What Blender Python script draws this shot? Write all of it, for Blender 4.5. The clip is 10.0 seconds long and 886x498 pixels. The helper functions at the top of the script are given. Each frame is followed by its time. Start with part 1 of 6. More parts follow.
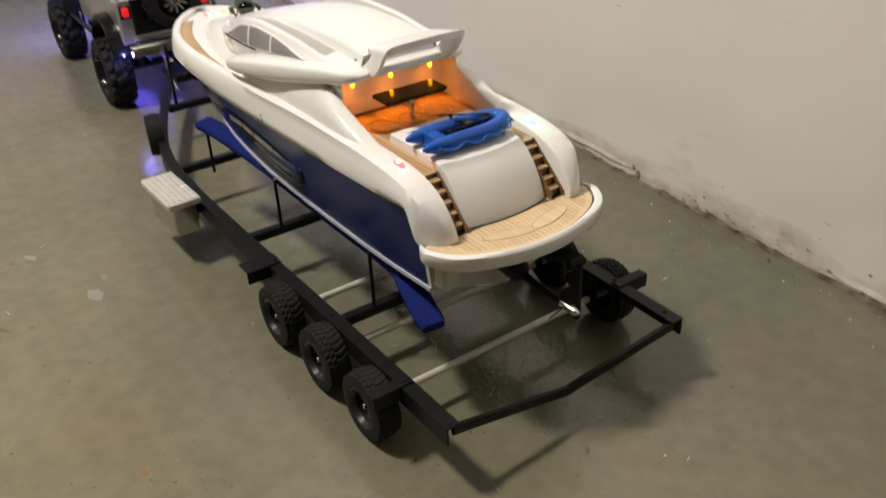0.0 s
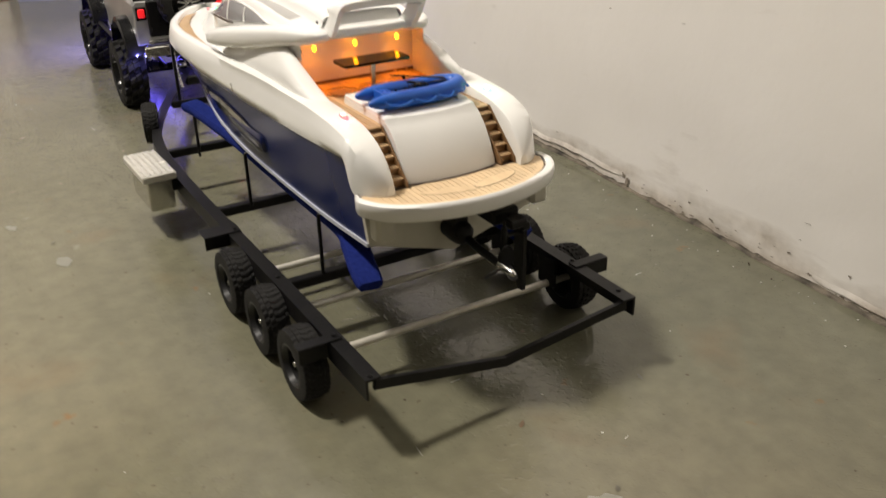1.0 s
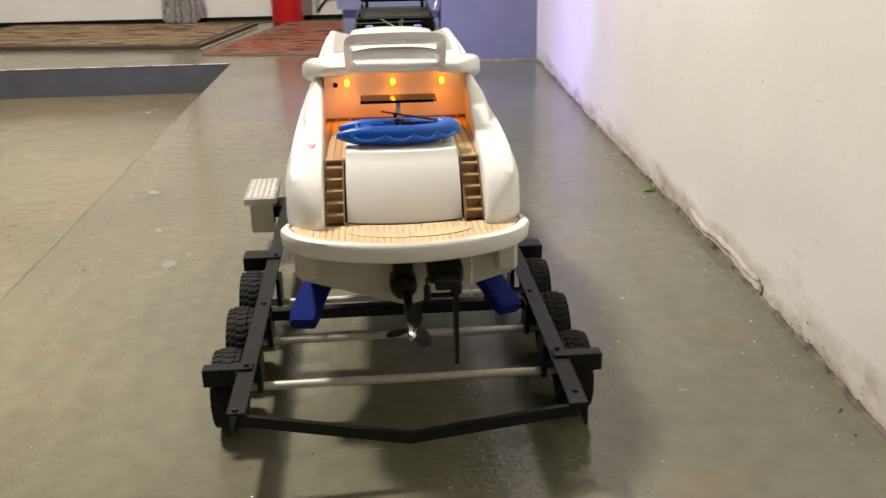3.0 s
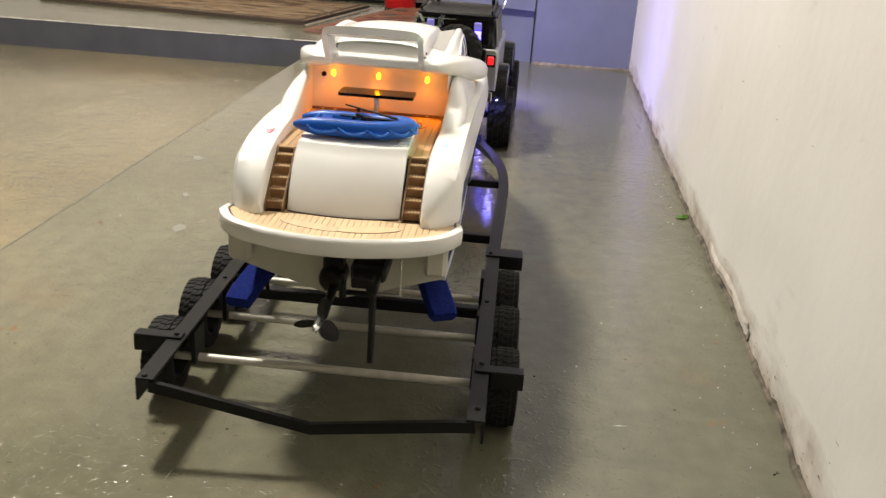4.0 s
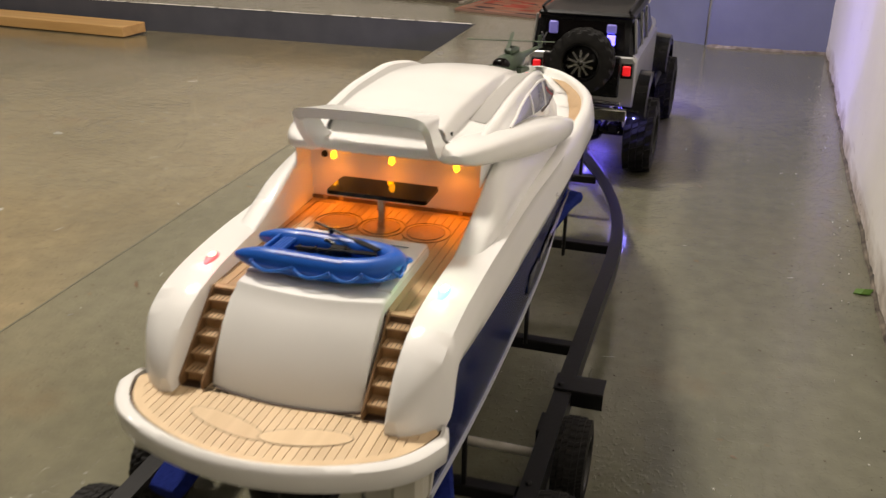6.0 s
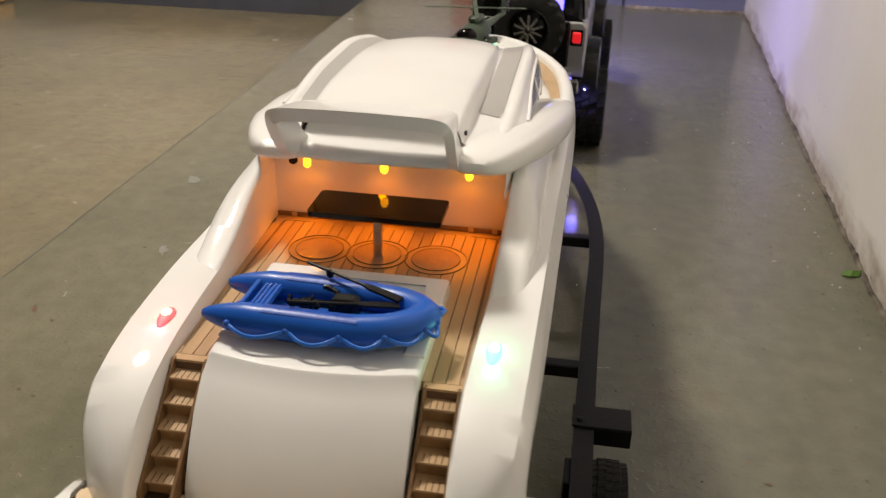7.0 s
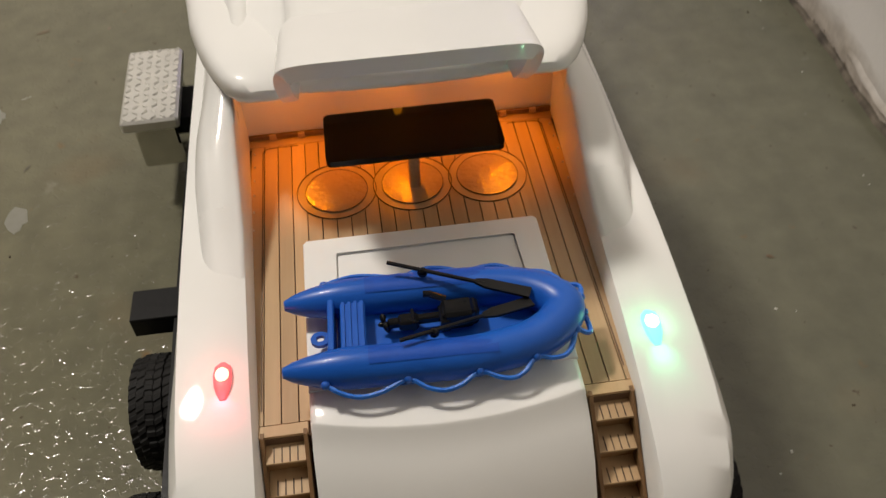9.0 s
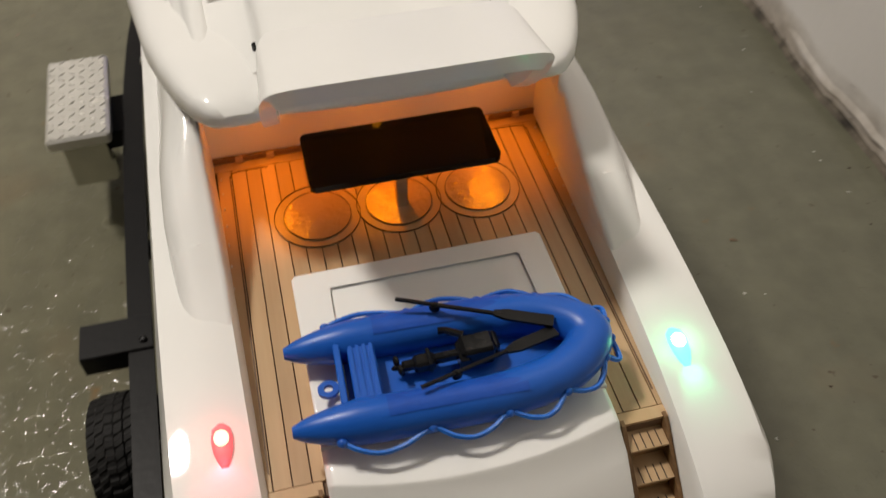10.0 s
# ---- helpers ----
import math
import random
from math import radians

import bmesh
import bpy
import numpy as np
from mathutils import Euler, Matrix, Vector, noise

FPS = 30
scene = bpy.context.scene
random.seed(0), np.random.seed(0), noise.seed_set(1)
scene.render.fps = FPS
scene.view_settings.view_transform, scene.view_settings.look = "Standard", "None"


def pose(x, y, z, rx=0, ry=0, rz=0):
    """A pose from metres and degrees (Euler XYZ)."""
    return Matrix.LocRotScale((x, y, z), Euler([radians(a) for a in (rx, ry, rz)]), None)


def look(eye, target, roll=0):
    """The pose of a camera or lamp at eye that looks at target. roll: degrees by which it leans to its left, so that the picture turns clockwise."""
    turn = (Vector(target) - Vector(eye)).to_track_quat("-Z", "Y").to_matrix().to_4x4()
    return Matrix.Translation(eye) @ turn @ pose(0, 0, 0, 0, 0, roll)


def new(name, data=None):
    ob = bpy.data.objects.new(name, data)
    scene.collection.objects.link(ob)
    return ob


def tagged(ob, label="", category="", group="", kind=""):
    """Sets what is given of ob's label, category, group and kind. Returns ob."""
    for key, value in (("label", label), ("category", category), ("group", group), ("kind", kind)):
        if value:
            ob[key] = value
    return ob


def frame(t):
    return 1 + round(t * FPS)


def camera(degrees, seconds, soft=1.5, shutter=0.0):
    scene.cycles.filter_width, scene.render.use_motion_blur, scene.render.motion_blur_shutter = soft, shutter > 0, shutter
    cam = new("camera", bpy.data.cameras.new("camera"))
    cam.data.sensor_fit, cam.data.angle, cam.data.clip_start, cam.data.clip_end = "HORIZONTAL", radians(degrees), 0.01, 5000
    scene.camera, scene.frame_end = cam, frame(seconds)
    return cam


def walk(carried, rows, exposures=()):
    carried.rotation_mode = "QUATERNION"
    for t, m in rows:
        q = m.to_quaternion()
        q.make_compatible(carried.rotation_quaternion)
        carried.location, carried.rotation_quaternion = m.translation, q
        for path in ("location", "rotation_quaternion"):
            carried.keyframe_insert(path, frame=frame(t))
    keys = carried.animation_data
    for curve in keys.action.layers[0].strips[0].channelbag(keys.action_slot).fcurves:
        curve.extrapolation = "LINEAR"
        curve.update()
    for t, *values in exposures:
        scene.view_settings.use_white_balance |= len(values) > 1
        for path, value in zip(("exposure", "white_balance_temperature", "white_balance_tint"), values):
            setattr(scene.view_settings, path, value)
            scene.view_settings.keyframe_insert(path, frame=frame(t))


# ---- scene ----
cam = camera(53.8, 10.0, soft=1.35, shutter=0.5)
PATH = [
    (0, (-0.4070, -0.4182, 0.5297), (0.5560, 0.9978, -0.5036), -2.46),
    (0.5, (-0.3866, -0.4763, 0.5067), (0.5314, 1.0546, -0.3952), -2.77),
    (1, (-0.3465, -0.4920, 0.4378), (0.5601, 1.0523, -0.4527), -1.17),
    (1.5, (-0.2550, -0.4900, 0.3677), (0.4534, 1.2479, -0.3237), -3.48),
    (2, (-0.1743, -0.4956, 0.3495), (0.4082, 1.2790, -0.3655), -1.49),
    (2.5, (-0.1224, -0.5144, 0.3717), (0.2450, 1.3114, -0.3572), -1.67),
    (2.7, (-0.0793, -0.5290, 0.3749), (0.1917, 1.3252, -0.3240), -1.65),
    (3.8, (0.1034, -0.5472, 0.3898), (0.0213, 1.3250, -0.3090), 2.60),
    (4, (0.1189, -0.5355, 0.3877), (0.0132, 1.3302, -0.3250), 3.99),
    (4.5, (0.1453, -0.4651, 0.4027), (-0.0189, 1.3763, -0.3604), 3.97),
    (5, (0.1653, -0.3990, 0.4341), (-0.1780, 1.3934, -0.3841), 5.49),
    (5.5, (0.1870, -0.3338, 0.4198), (-0.3683, 1.4155, -0.3749), 3.27),
    (6, (0.1944, -0.2589, 0.4318), (-0.3237, 1.4894, -0.3897), 0.73),
    (6.2, (0.1824, -0.2323, 0.4294), (-0.3285, 1.5159, -0.3969), 0.47),
    (7.3, (0.0676, -0.1371, 0.4104), (-0.1260, 1.6160, -0.5326), 1.01),
    (7.5, (0.0478, -0.1271, 0.4164), (-0.1273, 1.6019, -0.5736), 0.05),
    (8, (0.0112, -0.0938, 0.4332), (-0.0542, 1.5125, -0.7566), -0.07),
    (8.5, (-0.0151, -0.0645, 0.4646), (0.0853, 1.4088, -0.8842), 1.72),
    (9, (-0.0120, -0.0250, 0.4483), (0.1423, 1.3308, -1.0139), -1.98),
    (9.5, (-0.0081, 0.0080, 0.4439), (0.1207, 1.2432, -1.1238), -2.72),
    (10, (-0.0348, 0.0073, 0.4410), (0.2942, 1.2973, -1.0516), 0.07),
]
walk(cam, [(t, look(eye, target, roll)) for t, eye, target, roll in PATH],
     exposures=[(0, -0.22, 6500, 10), (0.5, 0.03, 6500, 10), (1.0, 0.06, 6500, 10), (1.5, 0.2, 6500, 10), (2.0, 0.28, 6500, 9.8), (2.5, 0.28, 6500, 9.5), (4.0, 0.32, 6500, 7.5), (4.5, 0.22, 6500, 6.5), (5.0, 0.17, 6500, 6.5),
                (5.5, 0.12, 6550, 9), (6.0, -0.16, 6700, 11.5), (6.2, -0.26, 6750, 12), (7.5, -0.38, 6600, 11), (8.5, -0.58, 6550, 11.3), (9.5, -0.72, 6450, 10.7), (10, -0.71, 6450, 10.7)])

# ---- light ----
world = bpy.data.worlds.new("room_world")
scene.world = world
world.use_nodes = True
world.node_tree.nodes["Background"].inputs[0].default_value = (0.8, 0.9, 1.0, 1)
world.node_tree.nodes["Background"].inputs[1].default_value = 0.05


def point_lamp(name, at, power, colour, radius=0.004):
    data = bpy.data.lights.new(name, "POINT")
    data.energy, data.color, data.shadow_soft_size = power, colour, radius
    ob = new(name, data)
    ob.location = at
    return ob


def spot_lamp(name, at, aim, power, colour, cone, radius):
    data = bpy.data.lights.new(name, "SPOT")
    data.energy, data.color, data.shadow_soft_size, data.spot_size, data.spot_blend = power, colour, radius, radians(cone), 0.7
    ob = new(name, data)
    ob.matrix_world = look(at, aim)
    return ob


point_lamp("bulb_and_fill_light", (-0.78, 0.78, 1.95), 174, (1.0, 0.925, 0.825), 0.125)
# added weak fill from the left, no second bulb is known here
point_lamp("bulb_and_fill_light", (-2.2, 1.3, 2.2), 9, (1.0, 0.95, 0.87), 0.13)


# ---- materials ----
def material(name, colour, rough=0.5, metal=0.0, second=None, scale=40.0, amount=0.5, bump=0.0, bump_scale=200.0,
             coat=0.0, spec=0.5, random_tone=0.0, rough_var=0.0, stretch=(1, 1, 1), detail=6.0):
    """A surface of one colour that varies at two scales, with fine relief."""
    m = bpy.data.materials.new(name)
    m.use_nodes = True
    n, l = m.node_tree.nodes, m.node_tree.links
    b = n["Principled BSDF"]
    b.inputs["Roughness"].default_value, b.inputs["Metallic"].default_value = rough, metal
    b.inputs["Coat Weight"].default_value, b.inputs["Coat Roughness"].default_value = coat, 0.045
    b.inputs["Specular IOR Level"].default_value = spec
    tex = n.new("ShaderNodeTexCoord")
    mp = n.new("ShaderNodeMapping")
    mp.inputs["Scale"].default_value = stretch
    l.new(tex.outputs["Object"], mp.inputs[0])
    coarse = n.new("ShaderNodeTexNoise")
    coarse.inputs["Scale"].default_value, coarse.inputs["Detail"].default_value = scale, detail
    l.new(mp.outputs[0], coarse.inputs["Vector"])
    ramp = n.new("ShaderNodeValToRGB")
    ramp.color_ramp.elements[0].position, ramp.color_ramp.elements[1].position = 0.5 - amount / 2, 0.5 + amount / 2
    second = second or tuple(c * 0.85 for c in colour)
    ramp.color_ramp.elements[0].color, ramp.color_ramp.elements[1].color = (*second, 1), (*colour, 1)
    l.new(coarse.outputs[0], ramp.inputs[0])
    out = ramp.outputs[0]
    if random_tone:
        info = n.new("ShaderNodeObjectInfo")
        rng = n.new("ShaderNodeMapRange")
        rng.inputs[3].default_value, rng.inputs[4].default_value = 1 - random_tone, 1 + random_tone * 0.4
        l.new(info.outputs["Random"], rng.inputs[0])
        mix = n.new("ShaderNodeMix")
        mix.data_type, mix.blend_type = "RGBA", "MULTIPLY"
        mix.inputs[0].default_value = 1
        l.new(out, mix.inputs[6])
        l.new(rng.outputs[0], mix.inputs[7])
        out = mix.outputs[2]
    l.new(out, b.inputs["Base Color"])
    if rough_var:
        rr = n.new("ShaderNodeMapRange")
        rr.inputs[3].default_value, rr.inputs[4].default_value = rough - rough_var, rough + rough_var
        l.new(coarse.outputs[0], rr.inputs[0])
        l.new(rr.outputs[0], b.inputs["Roughness"])
    if bump:
        fine = n.new("ShaderNodeTexNoise")
        fine.inputs["Scale"].default_value, fine.inputs["Detail"].default_value = bump_scale, 4
        l.new(mp.outputs[0], fine.inputs["Vector"])
        bp = n.new("ShaderNodeBump")
        bp.inputs["Strength"].default_value, bp.inputs["Distance"].default_value = bump, 0.001
        l.new(fine.outputs[0], bp.inputs["Height"])
        l.new(bp.outputs[0], b.inputs["Normal"])
    return m


def glow(name, colour, strength):
    m = bpy.data.materials.new(name)
    m.use_nodes = True
    b = m.node_tree.nodes["Principled BSDF"]
    b.inputs["Base Color"].default_value = (*colour, 1)
    b.inputs["Emission Color"].default_value = (*colour, 1)
    b.inputs["Emission Strength"].default_value = strength
    return m


WHITE = material("white_gelcoat", (0.87, 0.865, 0.84), 0.45, coat=0.6, spec=0.25, second=(0.84, 0.835, 0.81), scale=30, bump=0.02, bump_scale=60)
BLUE_HULL = material("navy_gelcoat", (0.012, 0.021, 0.105), 0.2, coat=0.03, second=(0.010, 0.018, 0.090), scale=25, spec=0.22)
DARK_NAVY = material("dark_navy_gelcoat", (0.006, 0.010, 0.045), 0.14, coat=0.2, scale=25, spec=0.35)
STRIPE = material("grey_white_boot_stripe", (0.52, 0.54, 0.62), 0.5)
HULL_BOTTOM = material("off_white_hull_bottom", (0.62, 0.60, 0.52), 0.4, second=(0.5, 0.48, 0.40), scale=40)
TEAK = material("maple_deck_veneer", (0.56, 0.385, 0.215), 0.42, second=(0.46, 0.30, 0.155), scale=160, stretch=(1, 0.06, 1),
                bump=0.1, bump_scale=500, random_tone=0.14)
PALE_TEAK = material("pale_deck_veneer", (0.76, 0.575, 0.36), 0.42, second=(0.67, 0.49, 0.29), scale=160, stretch=(1, 0.06, 1), bump=0.1, bump_scale=500, random_tone=0.10)
SEAM = material("brown_deck_seam", (0.15, 0.085, 0.045), 0.6)
CAULK = material("burnt_dark_seam", (0.05, 0.025, 0.012), 0.6)
PLY = material("laser_cut_plywood", (0.46, 0.27, 0.115), 0.6, second=(0.32, 0.17, 0.07), scale=220, stretch=(1, 0.1, 1), random_tone=0.15)
STRINGER = material("dark_cut_ply_edge", (0.24, 0.13, 0.055), 0.6, second=(0.15, 0.08, 0.03), scale=160)
VARNISH = material("varnished_wood_disc", (0.50, 0.32, 0.155), 0.13, second=(0.43, 0.26, 0.115), scale=120, bump=0.5, bump_scale=420, spec=0.7)
TINT = material("grey_tinted_glazing", (0.30, 0.30, 0.31), 0.14, coat=0.5, second=(0.24, 0.24, 0.25), scale=20)
STRIP = material("matt_grey_roof_strip", (0.44, 0.43, 0.41), 0.35, coat=0.1, second=(0.40, 0.39, 0.37), scale=20)
PANE = material("pale_hull_pane", (0.38, 0.36, 0.31), 0.15, second=(0.28, 0.265, 0.23), scale=60)
DARK_GLASS = material("black_gloss_acrylic", (0.005, 0.004, 0.004), 0.09, spec=0.16)
BLACK_STEEL = material("satin_black_painted_steel", (0.006, 0.006, 0.0065), 0.42, second=(0.010, 0.0095, 0.0095), scale=60, bump=0.12, bump_scale=300, spec=0.24)
BLACK_PLASTIC = material("gloss_black_plastic", (0.007, 0.007, 0.0075), 0.16, second=(0.011, 0.011, 0.0115), scale=80, spec=0.3, bump=0.1, bump_scale=250)
RUBBER = material("tyre_rubber", (0.010, 0.010, 0.010), 0.7, second=(0.017, 0.016, 0.015), scale=50, bump=0.2, bump_scale=400, spec=0.25)
SILVER = material("silver_paint", (0.48, 0.48, 0.47), 0.3, metal=0.6, second=(0.40, 0.40, 0.40), scale=30, coat=0.4)
CHROME = material("bright_metal", (0.75, 0.74, 0.72), 0.22, metal=1.0, second=(0.6, 0.6, 0.58), scale=90, rough_var=0.08)
AXLE = material("bare_aluminium_rod", (0.72, 0.69, 0.61), 0.45, metal=0.25, second=(0.58, 0.55, 0.47), scale=120, rough_var=0.08)
PLATE = material("diamond_plate_aluminium", (0.84, 0.82, 0.76), 0.24, metal=0.35, second=(0.70, 0.68, 0.63), scale=70, rough_var=0.1)
BOX_SIDE = material("brushed_box_metal", (0.58, 0.57, 0.53), 0.14, metal=1.0, second=(0.50, 0.49, 0.46), scale=90, rough_var=0.1)
CARPET = material("blue_bunk_carpet", (0.016, 0.030, 0.20), 0.95, second=(0.009, 0.017, 0.12), scale=300, bump=0.9, bump_scale=900, spec=0.1)
DINGHY = material("blue_moulded_plastic", (0.012, 0.115, 0.54), 0.36, second=(0.010, 0.095, 0.47), scale=40, coat=0.08, spec=0.4, bump=0.05, bump_scale=150)
TREAD = material("rough_blue_plastic", (0.011, 0.085, 0.47), 0.34, second=(0.010, 0.070, 0.40), scale=200, bump=0.10, bump_scale=500, spec=0.4)
ROPE = material("clear_blue_rope", (0.030, 0.19, 0.70), 0.3, second=(0.022, 0.14, 0.6), scale=300, bump=0.5, bump_scale=700)
GREEN_PAINT = material("olive_green_paint", (0.055, 0.085, 0.050), 0.5, second=(0.04, 0.06, 0.035), scale=90)
WOOD = material("sawn_pine", (0.62, 0.38, 0.15), 0.6, second=(0.48, 0.27, 0.09), scale=40, stretch=(0.08, 1, 1), bump=0.15)
RED_PAINT = material("red_enamel", (0.55, 0.012, 0.012), 0.25, coat=0.5, second=(0.45, 0.01, 0.012))
LEAF = material("green_leaf", (0.10, 0.22, 0.03), 0.5, second=(0.07, 0.14, 0.02))
CRUMB = material("pale_grit", (0.6, 0.58, 0.52), 0.7)
DIRT = material("dark_debris", (0.05, 0.035, 0.02), 0.9)
ORANGE_GLOW = glow("amber_led_bulb", (1.0, 0.33, 0.008), 11)
RED_GLOW = glow("red_led_lens", (1.0, 0.18, 0.20), 0.7)
RED_CORE = glow("red_led_core", (1.0, 0.36, 0.22), 7)
GREEN_CORE = glow("green_led_core", (0.45, 1.0, 0.62), 40)
TAIL_GLOW = glow("red_tail_lens", (0.9, 0.015, 0.02), 0.6)
GREEN_GLOW = glow("green_led_lens", (0.10, 1.0, 0.35), 5)
LED_BLUE = glow("blue_white_led", (0.45, 0.45, 1.0), 12)
BLUE_GLOW = glow("blue_led_strip", (0.10, 0.08, 1.0), 8)


# ---- mesh tools ----
def part(name, bm, mat, parent=None, label="", smooth=False, at=None):
    """Links a bmesh as one mesh object under a thing or a part."""
    bmesh.ops.recalc_face_normals(bm, faces=bm.faces)
    me = bpy.data.meshes.new(name)
    bm.to_mesh(me)
    bm.free()
    for mt in mat if isinstance(mat, (list, tuple)) else [mat]:
        me.materials.append(mt)
    if smooth:
        me.shade_smooth()
        me.set_sharp_from_angle(angle=radians(smooth if smooth is not True else 40))
    ob = new(name, me)
    if at is not None:
        ob.matrix_basis = at
    ob.parent = parent
    return tagged(ob, label)


def root(name, label, category, m=None, group="", kind=""):
    ob = new(name)
    ob.empty_display_size = 0.02
    if m is not None:
        ob.matrix_basis = m
    return tagged(ob, label, category, group, kind)


def box(bm, x0, x1, y0, y1, z0, z1, bevel=0.0, m=None, segs=1):
    vs = [bm.verts.new((x, y, z)) for x in (x0, x1) for y in (y0, y1) for z in (z0, z1)]
    fs = [bm.faces.new([vs[i] for i in f]) for f in
          ((0, 1, 3, 2), (4, 6, 7, 5), (0, 4, 5, 1), (2, 3, 7, 6), (0, 2, 6, 4), (1, 5, 7, 3))]
    if bevel:
        es = list({e for f in fs for e in f.edges})
        vs = list({v for f in bmesh.ops.bevel(bm, geom=es, offset=bevel, segments=segs, affect="EDGES", profile=0.5)["faces"] for v in f.verts} | {v for v in vs if v.is_valid})
    if m is not None:
        bmesh.ops.transform(bm, matrix=m, verts=vs)
    return vs


def boxes(*specs, bevel=0.0005):
    bm = bmesh.new()
    for s in specs:
        box(bm, *s, bevel=bevel)
    return bm


def loft(bm, rings, close=False, caps=True):
    """Skins rows of points, each row with the same count."""
    rows = [[bm.verts.new(p) for p in r] for r in rings]
    n = len(rows[0])
    for a, b in zip(rows, rows[1:]):
        for i in range(n if close else n - 1):
            j = (i + 1) % n
            bm.faces.new((a[i], a[j], b[j], b[i]))
    if caps and close:
        bm.faces.new(rows[0][::-1])
        bm.faces.new(rows[-1])
    return rows


def smooth_line(pts, per=6):
    """A soft curve through the points (Catmull-Rom)."""
    p = [Vector(q) for q in pts]
    p = [2 * p[0] - p[1]] + p + [2 * p[-1] - p[-2]]
    out = []
    for a, b, c, d in zip(p, p[1:], p[2:], p[3:]):
        for k in range(per):
            t = k / per
            out.append(0.5 * (2 * b + (c - a) * t + (2 * a - 5 * b + 4 * c - d) * t * t + (3 * b - a - 3 * c + d) * t ** 3))
    return out + [p[-2]]


def sweep(bm, pts, section, up=(0, 0, 1), close=False):
    """Sweeps a closed section (side, up) along points."""
    up, pts, rings = Vector(up), [Vector(p) for p in pts], []
    for i, p in enumerate(pts):
        a, b = pts[max(i - 1, 0)], pts[min(i + 1, len(pts) - 1)]
        if close:
            a, b = pts[i - 1], pts[(i + 1) % len(pts)]
        d = (b - a).normalized()
        side = d.cross(up)
        side = side.normalized() if side.length > 1e-4 else Vector((1, 0, 0))
        u = side.cross(d)
        rings.append([p + side * s + u * v for s, v in section])
    if close:
        rings.append(rings[0])
    loft(bm, rings, close=True, caps=not close)


def circle(r, n=10, ry=None):
    return [(r * math.cos(2 * math.pi * k / n), (ry or r) * math.sin(2 * math.pi * k / n)) for k in range(n)]


def rect(w, h):
    return [(-w / 2, -h / 2), (w / 2, -h / 2), (w / 2, h / 2), (-w / 2, h / 2)]


def tube(pts, r, n=10, up=(0, 0, 1), close=False):
    bm = bmesh.new()
    sweep(bm, pts, circle(r, n), up, close)
    return bm


def lathe(bm, profile, n=32, axis="x", m=None):
    """Turns (radius, along) rows about an axis."""
    rings = []
    for r, a in profile:
        ring = []
        for k in range(n):
            c, s = r * math.cos(2 * math.pi * k / n), r * math.sin(2 * math.pi * k / n)
            p = {"x": (a, c, s), "y": (c, a, s), "z": (c, s, a)}[axis]
            ring.append(m @ Vector(p) if m is not None else p)
        rings.append(ring)
    loft(bm, rings, close=True, caps=profile[0] != profile[-1])


def blob(bm, at, rx, ry, rz, u=14, v=9):
    made = bmesh.ops.create_uvsphere(bm, u_segments=u, v_segments=v, radius=1)
    bmesh.ops.transform(bm, matrix=Matrix.Translation(at) @ Matrix.Diagonal((rx, ry, rz, 1)), verts=made["verts"])


def prism(bm, outline, z0, z1):
    """An upright slab with the given outline."""
    loft(bm, [[(x, y, z0) for x, y in outline], [(x, y, z1) for x, y in outline]], close=True)


def curve(xs, ys):
    """A smooth function through the rows of a table."""
    xs, ys = np.array(xs, float), np.array(ys, float)
    d = np.diff(ys) / np.diff(xs)
    m = np.r_[d[0], [0 if a * b <= 0 else 2 * a * b / (a + b) for a, b in zip(d, d[1:])], d[-1]]

    def f(x):
        x = min(max(x, xs[0]), xs[-1])
        i = min(int(np.searchsorted(xs, x, "right")) - 1, len(d) - 1)
        h = xs[i + 1] - xs[i]
        t = (x - xs[i]) / h
        return float((2 * t ** 3 - 3 * t * t + 1) * ys[i] + (t ** 3 - 2 * t * t + t) * h * m[i] + (3 * t * t - 2 * t ** 3) * ys[i + 1] + (t ** 3 - t * t) * h * m[i + 1])
    return f


# ---- the room ----
def noise_ramp(n, l, vec, scale, lo, hi, a, b, detail=6.0):
    t = n.new("ShaderNodeTexNoise")
    t.inputs["Scale"].default_value, t.inputs["Detail"].default_value = scale, detail
    l.new(vec, t.inputs["Vector"])
    r = n.new("ShaderNodeValToRGB")
    r.color_ramp.elements[0].position, r.color_ramp.elements[1].position = lo, hi
    r.color_ramp.elements[0].color, r.color_ramp.elements[1].color = (*a, 1), (*b, 1)
    l.new(t.outputs[0], r.inputs[0])
    return r.outputs[0]


def mixed(n, l, a, b, kind="MULTIPLY", fac=1.0):
    m = n.new("ShaderNodeMix")
    m.data_type, m.blend_type = "RGBA", kind
    if isinstance(fac, float):
        m.inputs[0].default_value = fac
    else:
        l.new(fac, m.inputs[0])
    for s, v in ((m.inputs[6], a), (m.inputs[7], b)):
        if isinstance(v, tuple):
            s.default_value = (*v, 1)
        else:
            l.new(v, s)
    return m.outputs[2]


